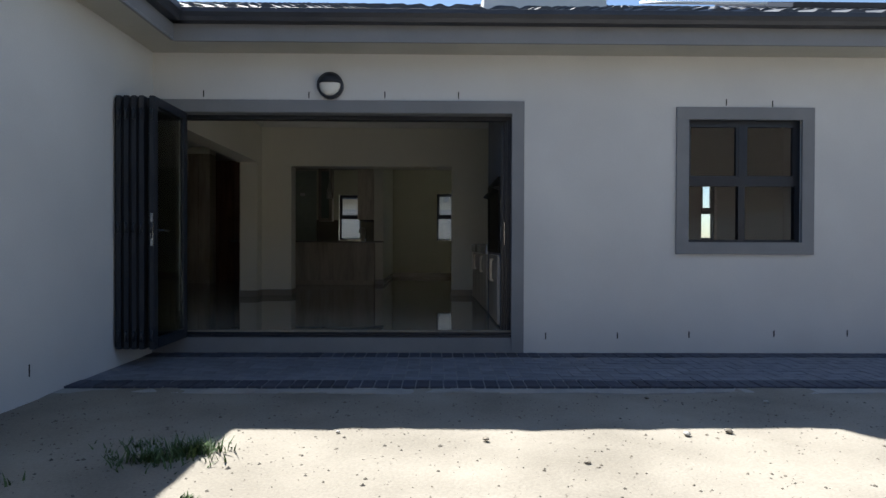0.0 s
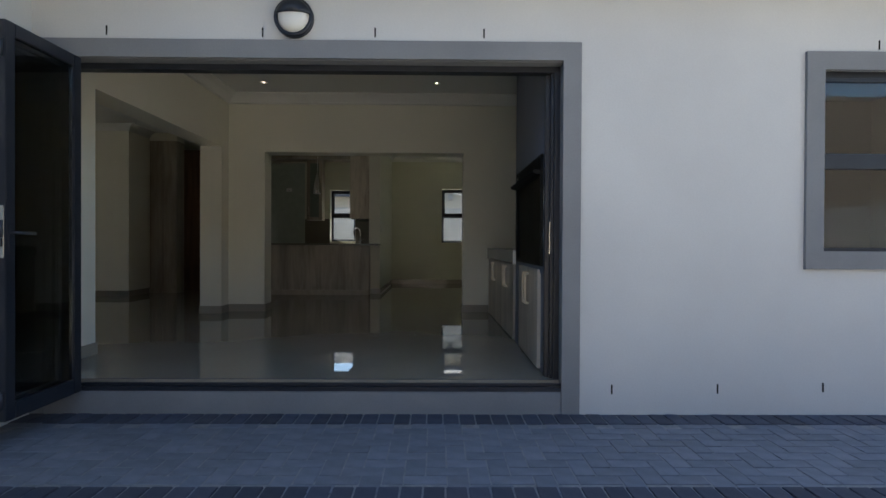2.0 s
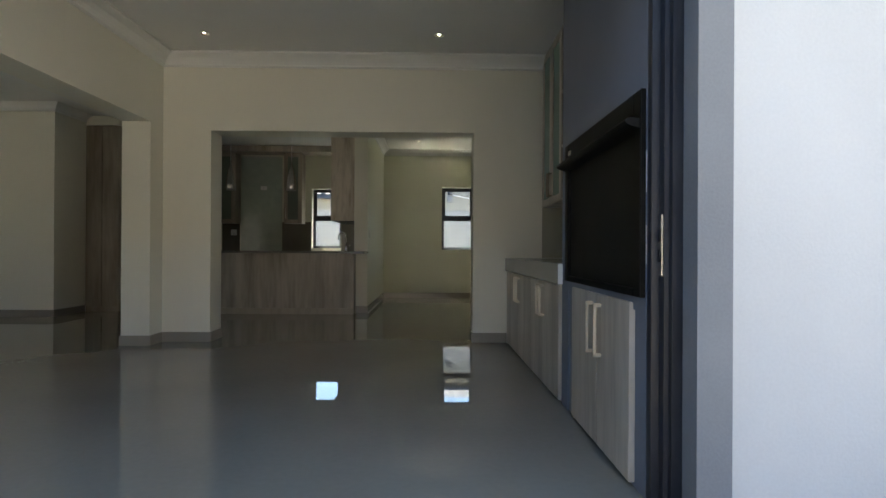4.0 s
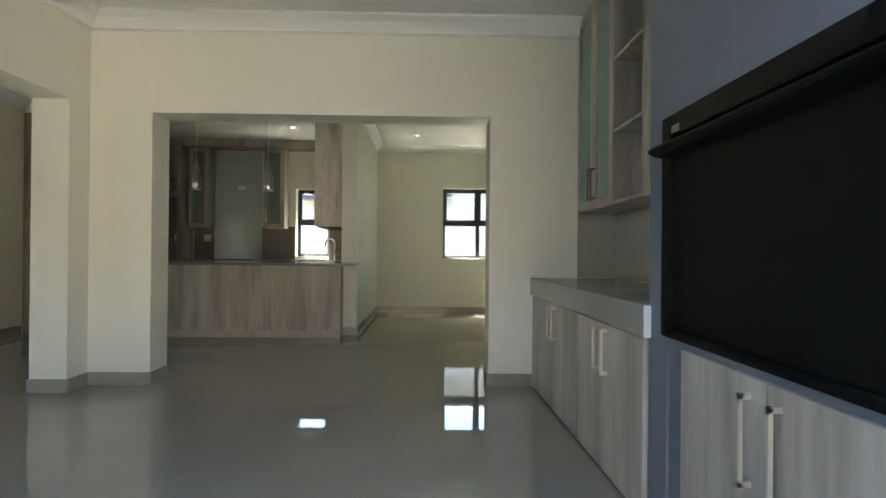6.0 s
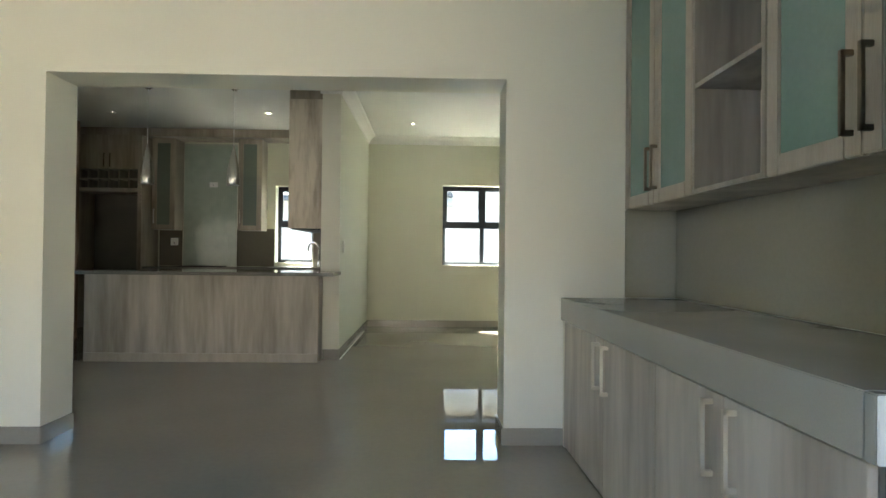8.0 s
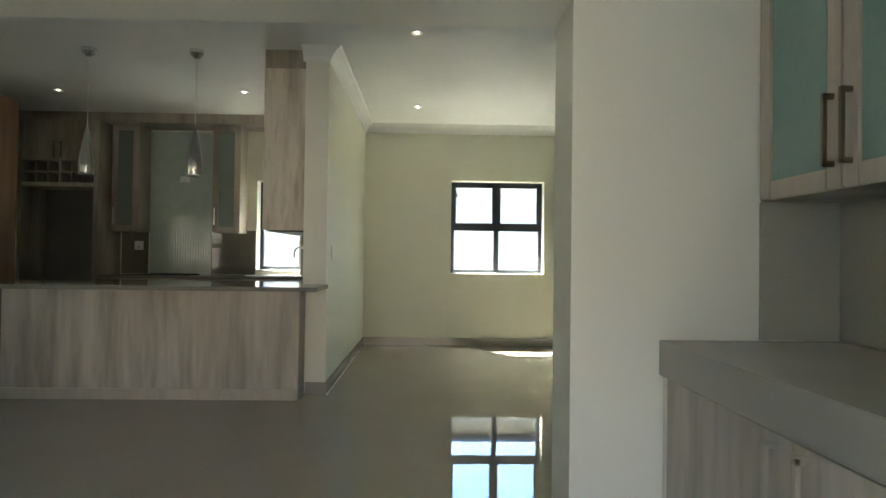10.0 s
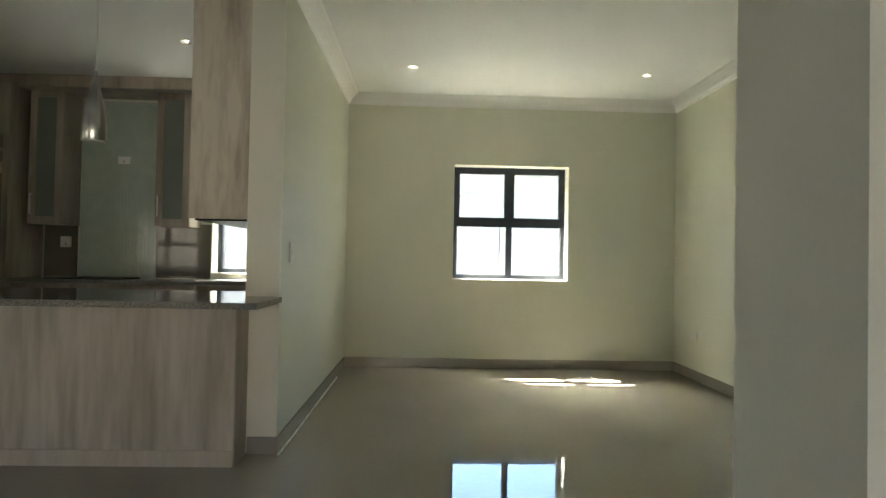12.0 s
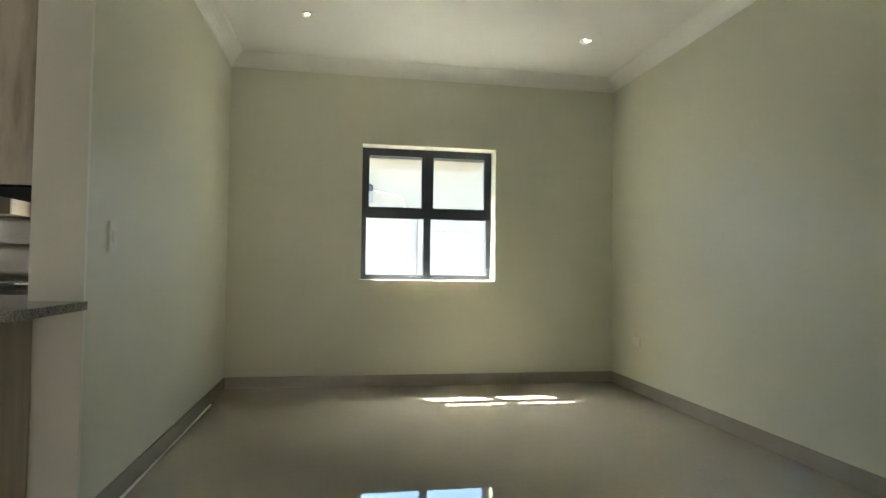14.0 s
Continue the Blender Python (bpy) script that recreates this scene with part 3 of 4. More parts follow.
def door_leaf(x, label, handle=False):
    """One folded leaf, standing square to the wall, with stiles, rails and glass."""
    y0, y1, z0, z1, d = 4.11, 4.75, -0.05, 2.03, 0.042
    t = thing("folding_door_leaf", (x, 4.4406, z0), label, "door leaf", "folded door leaves")
    part("leaf_frame", boxes((x, y0, z0, x + d, y0 + 0.07, z1), (x, y1 - 0.07, z0, x + d, y1, z1), (x, y0 + 0.07, z0, x + d, y1 - 0.07, z0 + 0.09), (x, y0 + 0.07, z1 - 0.07, x + d, y1 - 0.07, z1), bevel=0.004), ALU, t)
    part("pane", boxes((x + 0.018, y0 + 0.07, z0 + 0.09, x + 0.024, y1 - 0.07, z1 - 0.07)), GLASS_TINT, t)
    part("gasket", boxes((x - 0.004, y0 - 0.004, z0 + 0.02, x + 0.002, y0 + 0.03, z1 - 0.02)), BLACK, t)
    for z in (0.06, 0.95, 1.88):
        part("hinge", lathe([(0.011, -0.045), (0.011, 0.045)], (x + d / 2, y0 - 0.008, z), steps=10), ALU, t)
        for dz in (-0.03, 0.03):
            part("screw", lathe([(0.004, 0.0), (0.004, 0.003)], (x + d / 2 + 0.008, y0 - 0.001, z + dz), axis="y", steps=8), STEEL, t)
    if handle:
        plate = part("lock_plate", boxes((x + 0.012, y0 - 0.004, 0.80, x + 0.034, y0 + 0.001, 1.07), bevel=0.002), STEEL, t, "steel lock face plate")
        for z in (0.88, 0.965):
            part("lock_slot", boxes((x + 0.018, y0 - 0.0055, z - 0.022, x + 0.028, y0 - 0.0035, z + 0.022)), BLACK, plate)
        part("lever", tube([(x + d, y0 + 0.035, 0.93), (x + d + 0.05, y0 + 0.035, 0.93), (x + d + 0.052, y0 + 0.06, 0.93), (x + d + 0.05, y0 + 0.15, 0.928)], 0.009), ALU, t, "black lever handle")
        part("escutcheon", boxes((x + d - 0.001, y0 + 0.018, 0.83, x + d + 0.006, y0 + 0.052, 0.98), bevel=0.002), ALU, t)


for k in range(4):
    door_leaf(-1.885 + 0.062 * k, "folded charcoal glass door leaf in the stack")
door_leaf(-1.615, "opened charcoal glass door leaf with lever handle", True)

# bulkhead lamp over the door
lamp = thing("bulkhead_light", (-0.21, FRONT, 2.2328), "round black bulkhead light with half-hooded opal glass", "wall light")
part("back_plate", lathe([(0.118, 0.0), (0.122, 0.01), (0.122, 0.03), (0.105, 0.034)], (-0.255, FRONT, 2.295), "y"), ALU, lamp)
part("diffuser", lathe([(0.100, 0.03), (0.098, 0.05), (0.085, 0.075), (0.055, 0.092), (0.01, 0.098)], (-0.255, FRONT, 2.295), "y"), OPAL, lamp, "milky glass diffuser")
ring = lathe([(0.122, 0.028), (0.122, 0.055), (0.112, 0.062), (0.100, 0.06), (0.100, 0.03)], (-0.255, FRONT, 2.295), "y", hollow=True)
part("ring", ring, ALU, lamp)
hood = lathe([(0.112, 0.03), (0.112, 0.06), (0.098, 0.085), (0.06, 0.106), (0.01, 0.112)], (-0.255, FRONT, 2.295), "y")
bmesh.ops.bisect_plane(hood, geom=hood.verts[:] + hood.edges[:] + hood.faces[:], plane_co=(0, 0, 2.31), plane_no=(0, 0, -1), clear_outer=True)
bmesh.ops.holes_fill(hood, edges=hood.edges[:])
part("hood", hood, ALU, lamp, "black half hood")


# ---- built-in braai unit ----
breast = setting("chimney_breast", boxes((1.365, INNER, 0, 1.97, 5.0123, CEIL_A), (1.365, 6.2064, 0, 1.97, 6.3662, CEIL_A), (1.365, 5.0123, 1.49, 1.97, 6.2064, CEIL_A), (1.365, 5.0123, 0.6833, 1.97, 6.2064, 0.7419), (1.375, 5.0123, 0, 1.97, 6.2064, 0.6833)), BREAST, "slate grey painted chimney breast round the braai")
braai = thing("built_in_braai", (1.51, 5.6038, 0.7439), "black enamelled built-in braai with closed roller door", "braai")
part("surround_frame", boxes((1.345, 5.0085, 0.737, 1.37, 5.0812, 1.495), (1.345, 6.1358, 0.737, 1.37, 6.2111, 1.495), (1.345, 5.0812, 1.42, 1.37, 6.1358, 1.495), (1.345, 5.0812, 0.737, 1.37, 6.1358, 0.7663), bevel=0.003), BLACK_STEEL, braai)
part("door_panel", boxes((1.362, 5.0765, 0.7614, 1.375, 6.1405, 1.385), bevel=0.003), BLACK_STEEL, braai)
part("firebox", boxes((1.4, 5.0765, 0.7614, 1.91, 6.1405, 1.43)), BLACK, braai)
part("handle_lip", prism([(1.362, 1.352), (1.315, 1.362), (1.298, 1.370), (1.292, 1.379), (1.297, 1.389), (1.312, 1.392), (1.362, 1.387)], "y", 5.02, 6.205), BLACK_STEEL, braai, "folded black steel handle lip")
part("badge", boxes((1.34, 6.0558, 1.425, 1.344, 6.1217, 1.455), bevel=0.004), STEEL, braai, "small steel oval maker's badge")
setting("plaster_chip", boxes((1.3635, 5.0, 0.86, 1.3665, 5.0015, 1.0), (1.3635, 5.0, 1.12, 1.3665, 5.0015, 1.27)), CORNICE, "white chipped filler edge beside the braai")


def bar_handle(parent, x, y, z0, z1, out=-0.035, mat=None):
    """A square bar pull standing off a door that faces -x."""
    m = mat or NICKEL
    h = part("handle", boxes((x + out, y - 0.007, z0, x + out + 0.012, y + 0.007, z1), (x + out, y - 0.007, z1 - 0.016, x, y + 0.007, z1), (x + out, y - 0.007, z0, x, y + 0.007, z0 + 0.016), bevel=0.0015), m, parent, "brushed steel bar handle")
    return h


bcab = thing("braai_cupboard", (1.36, 5.585, 0), "grey oak cupboard doors below the braai", "cupboard")
for y0, y1, hy in ((5.577, 6.056, 5.645), (5.136, 5.570, 5.515)):
    d = part("door", boxes((1.350, y0, 0.02, 1.374, y1, 0.71), bevel=0.0015), WOOD, bcab)
    bar_handle(d, 1.35, hy, 0.43, 0.67)
part("carcass_edge", boxes((1.361, 6.0558, 0, 1.374, 6.070, 0.70)), WOOD_EDGE, bcab)

# ---- low cupboards with a deep counter ----
def out_of_square(t):
    """The counter's front runs a little askew to the wall: it comes forward towards the far end."""
    for ob in t.children_recursive:
        for v in ob.data.vertices:
            if v.co.x < 1.9:
                v.co.x -= 0.0135 * (v.co.y - 6.38)



for i, (a, b) in enumerate(((7.335, 8.59), (6.387, 7.33))):
    c = thing("base_cupboard", (1.66, (a + b) / 2, 0), "grey oak base cupboard with steel bar handles", "cupboard", "base cupboards under the long counter")
    part("carcass", boxes((1.373, a, 0.0, 1.96, b, 0.70)), WOOD, c)
    mid = (7.90, 6.885)[i]
    for y0, y1, hy in ((a + 0.002, mid - 0.0015, mid - 0.06), (mid + 0.0015, b - 0.002, mid + 0.06)):
        d = part("door", boxes((1.350, y0, 0.012, 1.371, y1, 0.697), bevel=0.0015), WOOD, c)
        bar_handle(d, 1.350, hy, 0.465, 0.678)
    out_of_square(c)
setting("cupboard_filler", boxes((1.322, 8.592, 0, 1.36, 8.622, 0.70)), PAINT_IN, "narrow cream filler strip beside the base cupboards")
ct = thing("counter_top", (1.66, 7.4982, 0.7029), "thick taupe quartz counter along the wall", "countertop")
part("slab", boxes((1.336, 6.3803, 0.7048, 1.965, 8.6254, 0.830), (1.336, 6.352, 0.7048, 1.3635, 6.3803, 0.830), bevel=0.003), QUARTZ, ct)
part("end_cap", boxes((1.336, 6.345, 0.7068, 1.3635, 6.3515, 0.828), bevel=0.002), CORNICE, ct, "raw white end of the counter")
out_of_square(ct)
sp = thing("splashback", (1.96, 7.4982, 0.82), "glossy taupe splashback panel between counter and cupboards", "splashback")
part("panel", boxes((1.954, 6.387, 0.834, 1.968, 8.612, 1.328), bevel=0.002), SPLASH, sp)
part("return_panel", boxes((1.668, 8.614, 0.834, 1.968, 8.628, 1.328), bevel=0.002), SPLASH, sp)



# ---- hanging wall cupboards on the same wall ----
def frosted_door(parent, x, y0, y1, z0, z1, rail=0.065, wood=None, glass=None):
    """A framed glass door that faces -x."""
    w = wood or WOOD_EDGE
    d = part("door", boxes((x, y0, z0, x + 0.02, y0 + rail, z1), (x, y1 - rail, z0, x + 0.02, y1, z1), (x, y0 + rail, z0, x + 0.02, y1 - rail, z0 + rail), (x, y0 + rail, z1 - rail, x + 0.02, y1 - rail, z1), bevel=0.004), w, parent, "oak framed glass door")
    part("pane", boxes((x + 0.009, y0 + rail, z0 + rail, x + 0.014, y1 - rail, z1 - rail)), glass or FROST, d, "frosted green glass")
    return d


UZ0, UZ1, UX = 1.33, 2.785, 1.665
u = thing("wall_cupboard", (1.81, 8.194, UZ0), "oak wall cupboard with two frosted glass doors", "cupboard", "wall cupboards over the counter")
part("carcass", boxes((UX + 0.022, 7.7858, UZ0, 1.965, 8.6226, UZ1)), WOOD, u)
for y0, y1, hy in ((8.205, 8.622, 8.24), (7.79, 8.202, 8.165)):
    d = frosted_door(u, UX, y0, y1, UZ0, UZ1)
    bar_handle(d, UX, hy, 1.395, 1.612, mat=BRONZE)
u = thing("open_shelf_unit", (1.81, 7.5075, UZ0), "open oak shelf unit with three compartments", "shelf unit")
part("side_panel", boxes((UX, 7.7626, UZ0, 1.965, 7.783, UZ1)), WOOD, u)
part("side_panel", boxes((UX, 7.2524, UZ0, 1.965, 7.2709, UZ1)), WOOD, u)
part("back_panel", boxes((1.945, 7.2709, UZ0, 1.965, 7.7626, UZ1)), WOOD, u)
for z in (UZ0, 1.77, 2.22, UZ1 - 0.02):
    part("shelf", boxes((UX, 7.2709, z, 1.945, 7.7626, z + 0.02), bevel=0.001), WOOD, u)
u = thing("wall_cupboard", (1.81, 6.8025, UZ0), "oak wall cupboard with two frosted glass doors", "cupboard", "wall cupboards over the counter")
part("carcass", boxes((UX + 0.022, 6.3756, UZ0, 1.965, 7.2505, UZ1)), WOOD, u)
for y0, y1, hy in ((6.82, 7.245, 6.855), (6.387, 6.817, 6.785)):
    d = frosted_door(u, UX, y0, y1, UZ0, UZ1)
    bar_handle(d, UX, hy, 1.385, 1.612, mat=BRONZE)

# ---- kitchen ----
isl = thing("kitchen_peninsula", (-1.899, 11.3426, 0), "grey oak clad kitchen peninsula", "kitchen counter")
xs = [-2.775, -0.522]
part("front_panel", boxes((xs[0], 11.08, 0.085, xs[-1], 11.101, 0.85)), WOOD, isl)
part("plinth", boxes((xs[0], 11.0758, 0, xs[-1], 11.101, 0.083)), WOOD_EDGE, isl)
part("body", boxes((xs[0], 11.1062, 0, xs[-1] - 0.02, 11.6405, 0.85)), WOOD, isl)
part("end_post", boxes((xs[-1] + 0.001, 11.082, 0, -0.514, 11.286, 0.85)), WOOD_WARM, isl, "dark oak end panel")
solid("peninsula_worktop", boxes((-3.3, 10.80, 0.853, -0.333, 11.295, 0.885), (-3.3, 11.295, 0.853, KIT_X0 - 0.003, 11.73, 0.885)), GRANITE, "polished speckled grey granite worktop on the peninsula", "worktop")

bc = thing("sink_cupboard", (-1.521, 13.7261, 0), "oak base cupboard under the kitchen window", "cupboard")
part("body", boxes((-3.3921, 13.5218, 0.1, KIT_X0 - 0.003, BACK - 0.005, 0.8258)), WOOD_WARM, bc)
for k in range(5):
    a = -3.38 + k * 0.567
    part("door", boxes((a, 13.5031, 0.1098, a + 0.562, 13.5201, 0.8209), bevel=0.002), WOOD_WARM, bc)
solid("kitchen_worktop", boxes((-3.3921, 13.4707, 0.8307, KIT_X0 - 0.003, BACK - 0.004, 0.865), bevel=0.004), GRANITE, "polished granite worktop along the back wall", "worktop")
hob = thing("hob", (-2.655, 13.7261, 0.865), "black glass hob set on the worktop", "hob")
part("hob_glass", boxes((-2.9385, 13.5218, 0.866, -2.3904, 13.9219, 0.8748), bevel=0.003), BLACK_STEEL, hob)
tap = thing("kitchen_tap", (-0.995, 13.62, 0.865), "chrome swan-neck kitchen tap at the sink", "tap")
TX, TY, TZ = -0.995, 13.62, 0.865
part("tap_base", lathe([(0.028, 0), (0.026, 0.02), (0.018, 0.03), (0.017, 0.09)], (TX, TY, TZ)), CHROME, tap)
part("spout", tube([(TX, TY, TZ + 0.08), (TX, TY, TZ + 0.25)] + [(TX - 0.075 + 0.075 * math.cos(a), TY - 0.02 * math.sin(a), TZ + 0.27 + 0.085 * math.sin(a)) for a in (0, 0.4, 0.8, 1.2, 1.57, 2.0, 2.4, 2.8, 3.14)] + [(TX - 0.15, TY, TZ + 0.22)], 0.012), CHROME, tap)
part("tap_lever", tube([(TX, TY, TZ + 0.075), (TX + 0.05, TY - 0.02, TZ + 0.105), (TX + 0.08, TY - 0.03, TZ + 0.12)], 0.007), CHROME, tap)
sink = thing("sink", (-1.332, 13.7261, 0.865), "stainless steel kitchen sink under the window", "sink")
part("rim", boxes((-1.71, 13.5388, 0.866, -1.1052, 13.5644, 0.8738), (-1.71, 13.8964, 0.866, -1.1052, 13.9219, 0.8738), (-1.71, 13.5644, 0.866, -1.6816, 13.8964, 0.8738), (-1.1335, 13.5644, 0.866, -1.1052, 13.8964, 0.8738)), STEEL, sink)
part("bowl", boxes((-1.6816, 13.5644, 0.8665, -1.1335, 13.8964, 0.8689)), STEEL, sink)

# splash behind the kitchen worktop
ks = thing("kitchen_splashback", (-2.5605, BACK, 0.865), "glossy brown kitchen splashback panels", "splashback")
for a, b in ((-3.39, -3.06), (-2.265, -1.72), (-1.15, KIT_X0 - 0.003)):
    part("tile", boxes((a, BACK - 0.012, 0.867, b, BACK - 0.001, 1.4228), bevel=0.002), SPLASH_DARK, ks)

# mosaic panel, each small tile a little askew
mos = thing("tiled_splashback", (-2.6739, BACK, 0.867), "pale green glass mosaic panel behind the hob", "mosaic")
part("grout_bed", boxes((-3.042, BACK - 0.012, 0.867, -2.268, BACK - 0.002, 2.66)), GROUT, mos)
verts, faces = [], []
rnd = random.Random(4)
step = 0.032
for i in range(24):
    for j in range(55):
        cx, cz = -3.039 + (i + 0.5) * step, 0.872 + (j + 0.5) * step
        tx, tz = rnd.gauss(0, 0.009), rnd.gauss(0, 0.009)
        h, y = 0.0146, BACK - 0.0165
        o = len(verts)
        for dx, dz in ((-h, -h), (h, -h), (h, h), (-h, h)):
            verts.append((cx + dx, y + tx * dx + tz * dz, cz + dz))
        for dx, dz in ((-h, -h), (h, -h), (h, h), (-h, h)):
            verts.append((cx + dx, BACK - 0.011, cz + dz))
        faces.append((o, o + 1, o + 2, o + 3))
        for k in range(4):
            faces.append((o + k, o + 4 + k, o + 4 + (k + 1) % 4, o + (k + 1) % 4))
me = bpy.data.meshes.new("mosaic_tiles")
me.from_pydata(verts, [], faces)
me.materials.append(MOSAIC)
mt = new("mosaic_tiles", me)
mt.parent = mos
mt.matrix_parent_inverse = Matrix.Translation(-ORIGIN[mos])
tagged(mt, kind="stuff")


def socket(name, x, y, z, label, face="y", w=0.12, h=0.075):
    """A double socket or switch plate: on a wall that faces -y, or one that faces +x or -x."""
    t = thing(name, (x, y, z - h / 2), label, "socket" if "socket" in name else "switch")
    if face == "y":
        plate = part("plate", boxes((x - w / 2, y - 0.012, z - h / 2, x + w / 2, y, z + h / 2), bevel=0.003), WHITE_PLASTIC, t)
        part("rocker", boxes((x - w * 0.2, y - 0.016, z, x + w * 0.05, y - 0.011, z + h * 0.3)), WHITE_PLASTIC, plate)
        part("pin_hole", boxes((x - 0.004, y - 0.0135, z - h * 0.3, x + 0.004, y - 0.011, z - h * 0.1)), BLACK, plate)
    else:
        s = 1 if face == "+x" else -1
        plate = part("plate", boxes((min(x, x + s * 0.012), y - w / 2, z - h / 2, max(x, x + s * 0.012), y + w / 2, z + h / 2), bevel=0.003), PLATE, t)
        part("rocker", boxes((min(x + s * 0.011, x + s * 0.016), y - w * 0.15, z - h * 0.2, max(x + s * 0.011, x + s * 0.016), y + w * 0.15, z + h * 0.2)), PLATE, plate)


socket("extractor_socket", -2.61, BACK - 0.0175, 2.06, "white socket on the mosaic panel")
socket("wall_socket", -3.17, BACK - 0.012, 1.22, "white double socket on the kitchen splashback", w=0.11, h=0.11)
socket("light_switch", KIT_X1, 11.54, 1.14, "white light switch on the dining wall", "+x", 0.08, 0.13)
socket("floor_socket", DINE_R, 13.52, 0.42, "white socket low on the dining wall", "-x", 0.12, 0.08)


# upper cupboards either side of the mosaic
def kitchen_upper(x0, x1):
    z0, z1, y, r = 1.385, 2.68, 13.68, 0.07
    t = thing("kitchen_wall_cupboard", ((x0 + x1) / 2, 13.8, z0), "oak kitchen wall cupboard with a glass door", "cupboard", "glass-fronted kitchen cupboards")
    part("carcass", boxes((x0, y + 0.022, z0, x1, BACK - 0.003, z1)), WOOD_WARM, t)
    d = part("door", boxes((x0, y, z0, x0 + r, y + 0.02, z1), (x1 - r, y, z0, x1, y + 0.02, z1), (x0 + r, y, z0, x1 - r, y + 0.02, z0 + r), (x0 + r, y, z1 - r, x1 - r, y + 0.02, z1), bevel=0.003), WOOD_WARM, t)
    part("pane", boxes((x0 + r, y + 0.007, z0 + r, x1 - r, y + 0.013, z1 - r)), FROST_GREY, d, "frosted grey glass")
    part("handle", boxes((x0 + 0.03, y - 0.03, z0 + 0.09, x0 + 0.042, y - 0.018, z0 + 0.29), (x0 + 0.03, y - 0.03, z0 + 0.09, x0 + 0.042, y, z0 + 0.1), (x0 + 0.03, y - 0.03, z0 + 0.28, x0 + 0.042, y, z0 + 0.29)), STEEL, d)


kitchen_upper(-3.37, -3.05)
kitchen_upper(-2.16, -1.83)
solid("cupboard_bulkhead", boxes((-4.7057, 13.5729, 2.6867, KIT_X0 - 0.003, BACK - 0.003, CEIL_B)), WOOD_WARM, "oak bulkhead panel over the kitchen cupboards", "panel")
solid("mosaic_side_panel", boxes((-3.0991, 13.7772, 1.385, -3.0821, BACK - 0.003, 2.68)), WOOD_WARM, "oak panel beside the mosaic", "panel")

# tall unit with wine rack and fridge bay
tall = thing("tall_kitchen_unit", (-4.0725, 13.7261, 0), "tall oak kitchen unit with wine rack and fridge bay", "cupboard")
part("side_panel", boxes((-3.4677, 13.4707, 0, -3.411, BACK - 0.003, 2.68)), WOOD_WARM, tall)
part("side_panel", boxes((-4.3371, 13.4707, 0, -4.2993, BACK - 0.003, 2.68)), WOOD_WARM, tall)
part("top_box", boxes((-4.2993, 13.4963, 2.2059, -3.4677, BACK - 0.003, 2.68)), WOOD_WARM, tall)
for a, b, hx in ((-4.298, -3.886, -3.925), (-3.882, -3.47, -3.843)):
    d = part("door", boxes((a, 13.4775, 2.2059, b, 13.4946, 2.6781), bevel=0.002), WOOD_WARM, tall)
    part("handle", boxes((hx - 0.006, 13.4494, 2.2337, hx + 0.006, 13.4597, 2.4197), (hx - 0.006, 13.4494, 2.2337, hx + 0.006, 13.4775, 2.2449), (hx - 0.006, 13.4494, 2.4085, hx + 0.006, 13.4775, 2.4197)), STEEL, d)
for k in range(7):
    x = -4.30 + 0.832 * k / 6
    if 0 < k < 6:
        part("rack_divider", boxes((x - 0.008, 13.5048, 1.9431, x + 0.008, 13.8793, 2.2059)), WOOD_WARM, tall)
part("rack_shelf", boxes((-4.2993, 13.5048, 2.0661, -3.4677, 13.8793, 2.0803)), WOOD_EDGE, tall)
part("rack_bottom", boxes((-4.2993, 13.4792, 1.8958, -3.4677, 13.8964, 1.9431)), WOOD_EDGE, tall)
# back of the bay coloured dark for the shade inside it
part("bay_back", boxes((-4.2993, 13.9134, 0, -3.4677, 13.9474, 1.8958)), BAY_SHADE, tall)
socket("fridge_socket", -3.62, 13.91, 1.22, "white socket in the fridge bay", w=0.11, h=0.11)

# cupboard hung on the pier
wc = thing("pier_wall_cupboard", (-0.6988, 11.7682, 1.335), "oak wall cupboard on the kitchen side of the pier", "cupboard")
part("carcass", boxes((-0.8595, 11.3341, 1.335, KIT_X0 - 0.003, 12.279, 2.6428), bevel=0.002), WOOD, wc)
part("end_panel", boxes((-0.8784, 11.317, 1.3203, KIT_X0 - 0.003, 11.3323, 2.6428), bevel=0.002), WOOD_PALE, wc)
part("top_trim", boxes((-0.8784, 11.3341, 2.6447, KIT_X0 - 0.003, 12.279, CEIL_B)), WOOD_WARM, wc)
part("under_panel", boxes((-0.8501, 11.3426, 1.3105, KIT_X0 - 0.01, 12.2619, 1.333)), BLACK_STEEL, wc)


# pendants
def pendant(x, y):
    t = thing("pendant_lamp", (x, y, 1.76), "slim brushed steel bottle-shaped pendant lamp on a cord", "pendant lamp", "pendant lamps over the peninsula")
    part("shade", lathe([(0.066, 1.76), (0.069, 1.765), (0.066, 1.85), (0.056, 1.94), (0.038, 2.03), (0.018, 2.11), (0.008, 2.155), (0.006, 2.17)], (x, y, 0)), STEEL, t)
    part("inner_glass", lathe([(0.058, 1.756), (0.06, 1.762)], (x, y, 0)), OPAL, t)
    part("cord", tube([(x, y, 2.165), (x, y, 2.76)], 0.0036, 8), WHITE_PLASTIC, t)
    part("ceiling_rose", lathe([(0.012, 2.735), (0.035, 2.75), (0.055, 2.775), (0.06, CEIL_B)], (x, y, 0)), CHROME, t)


pendant(-2.345, 11.4)
pendant(-1.465, 11.4)


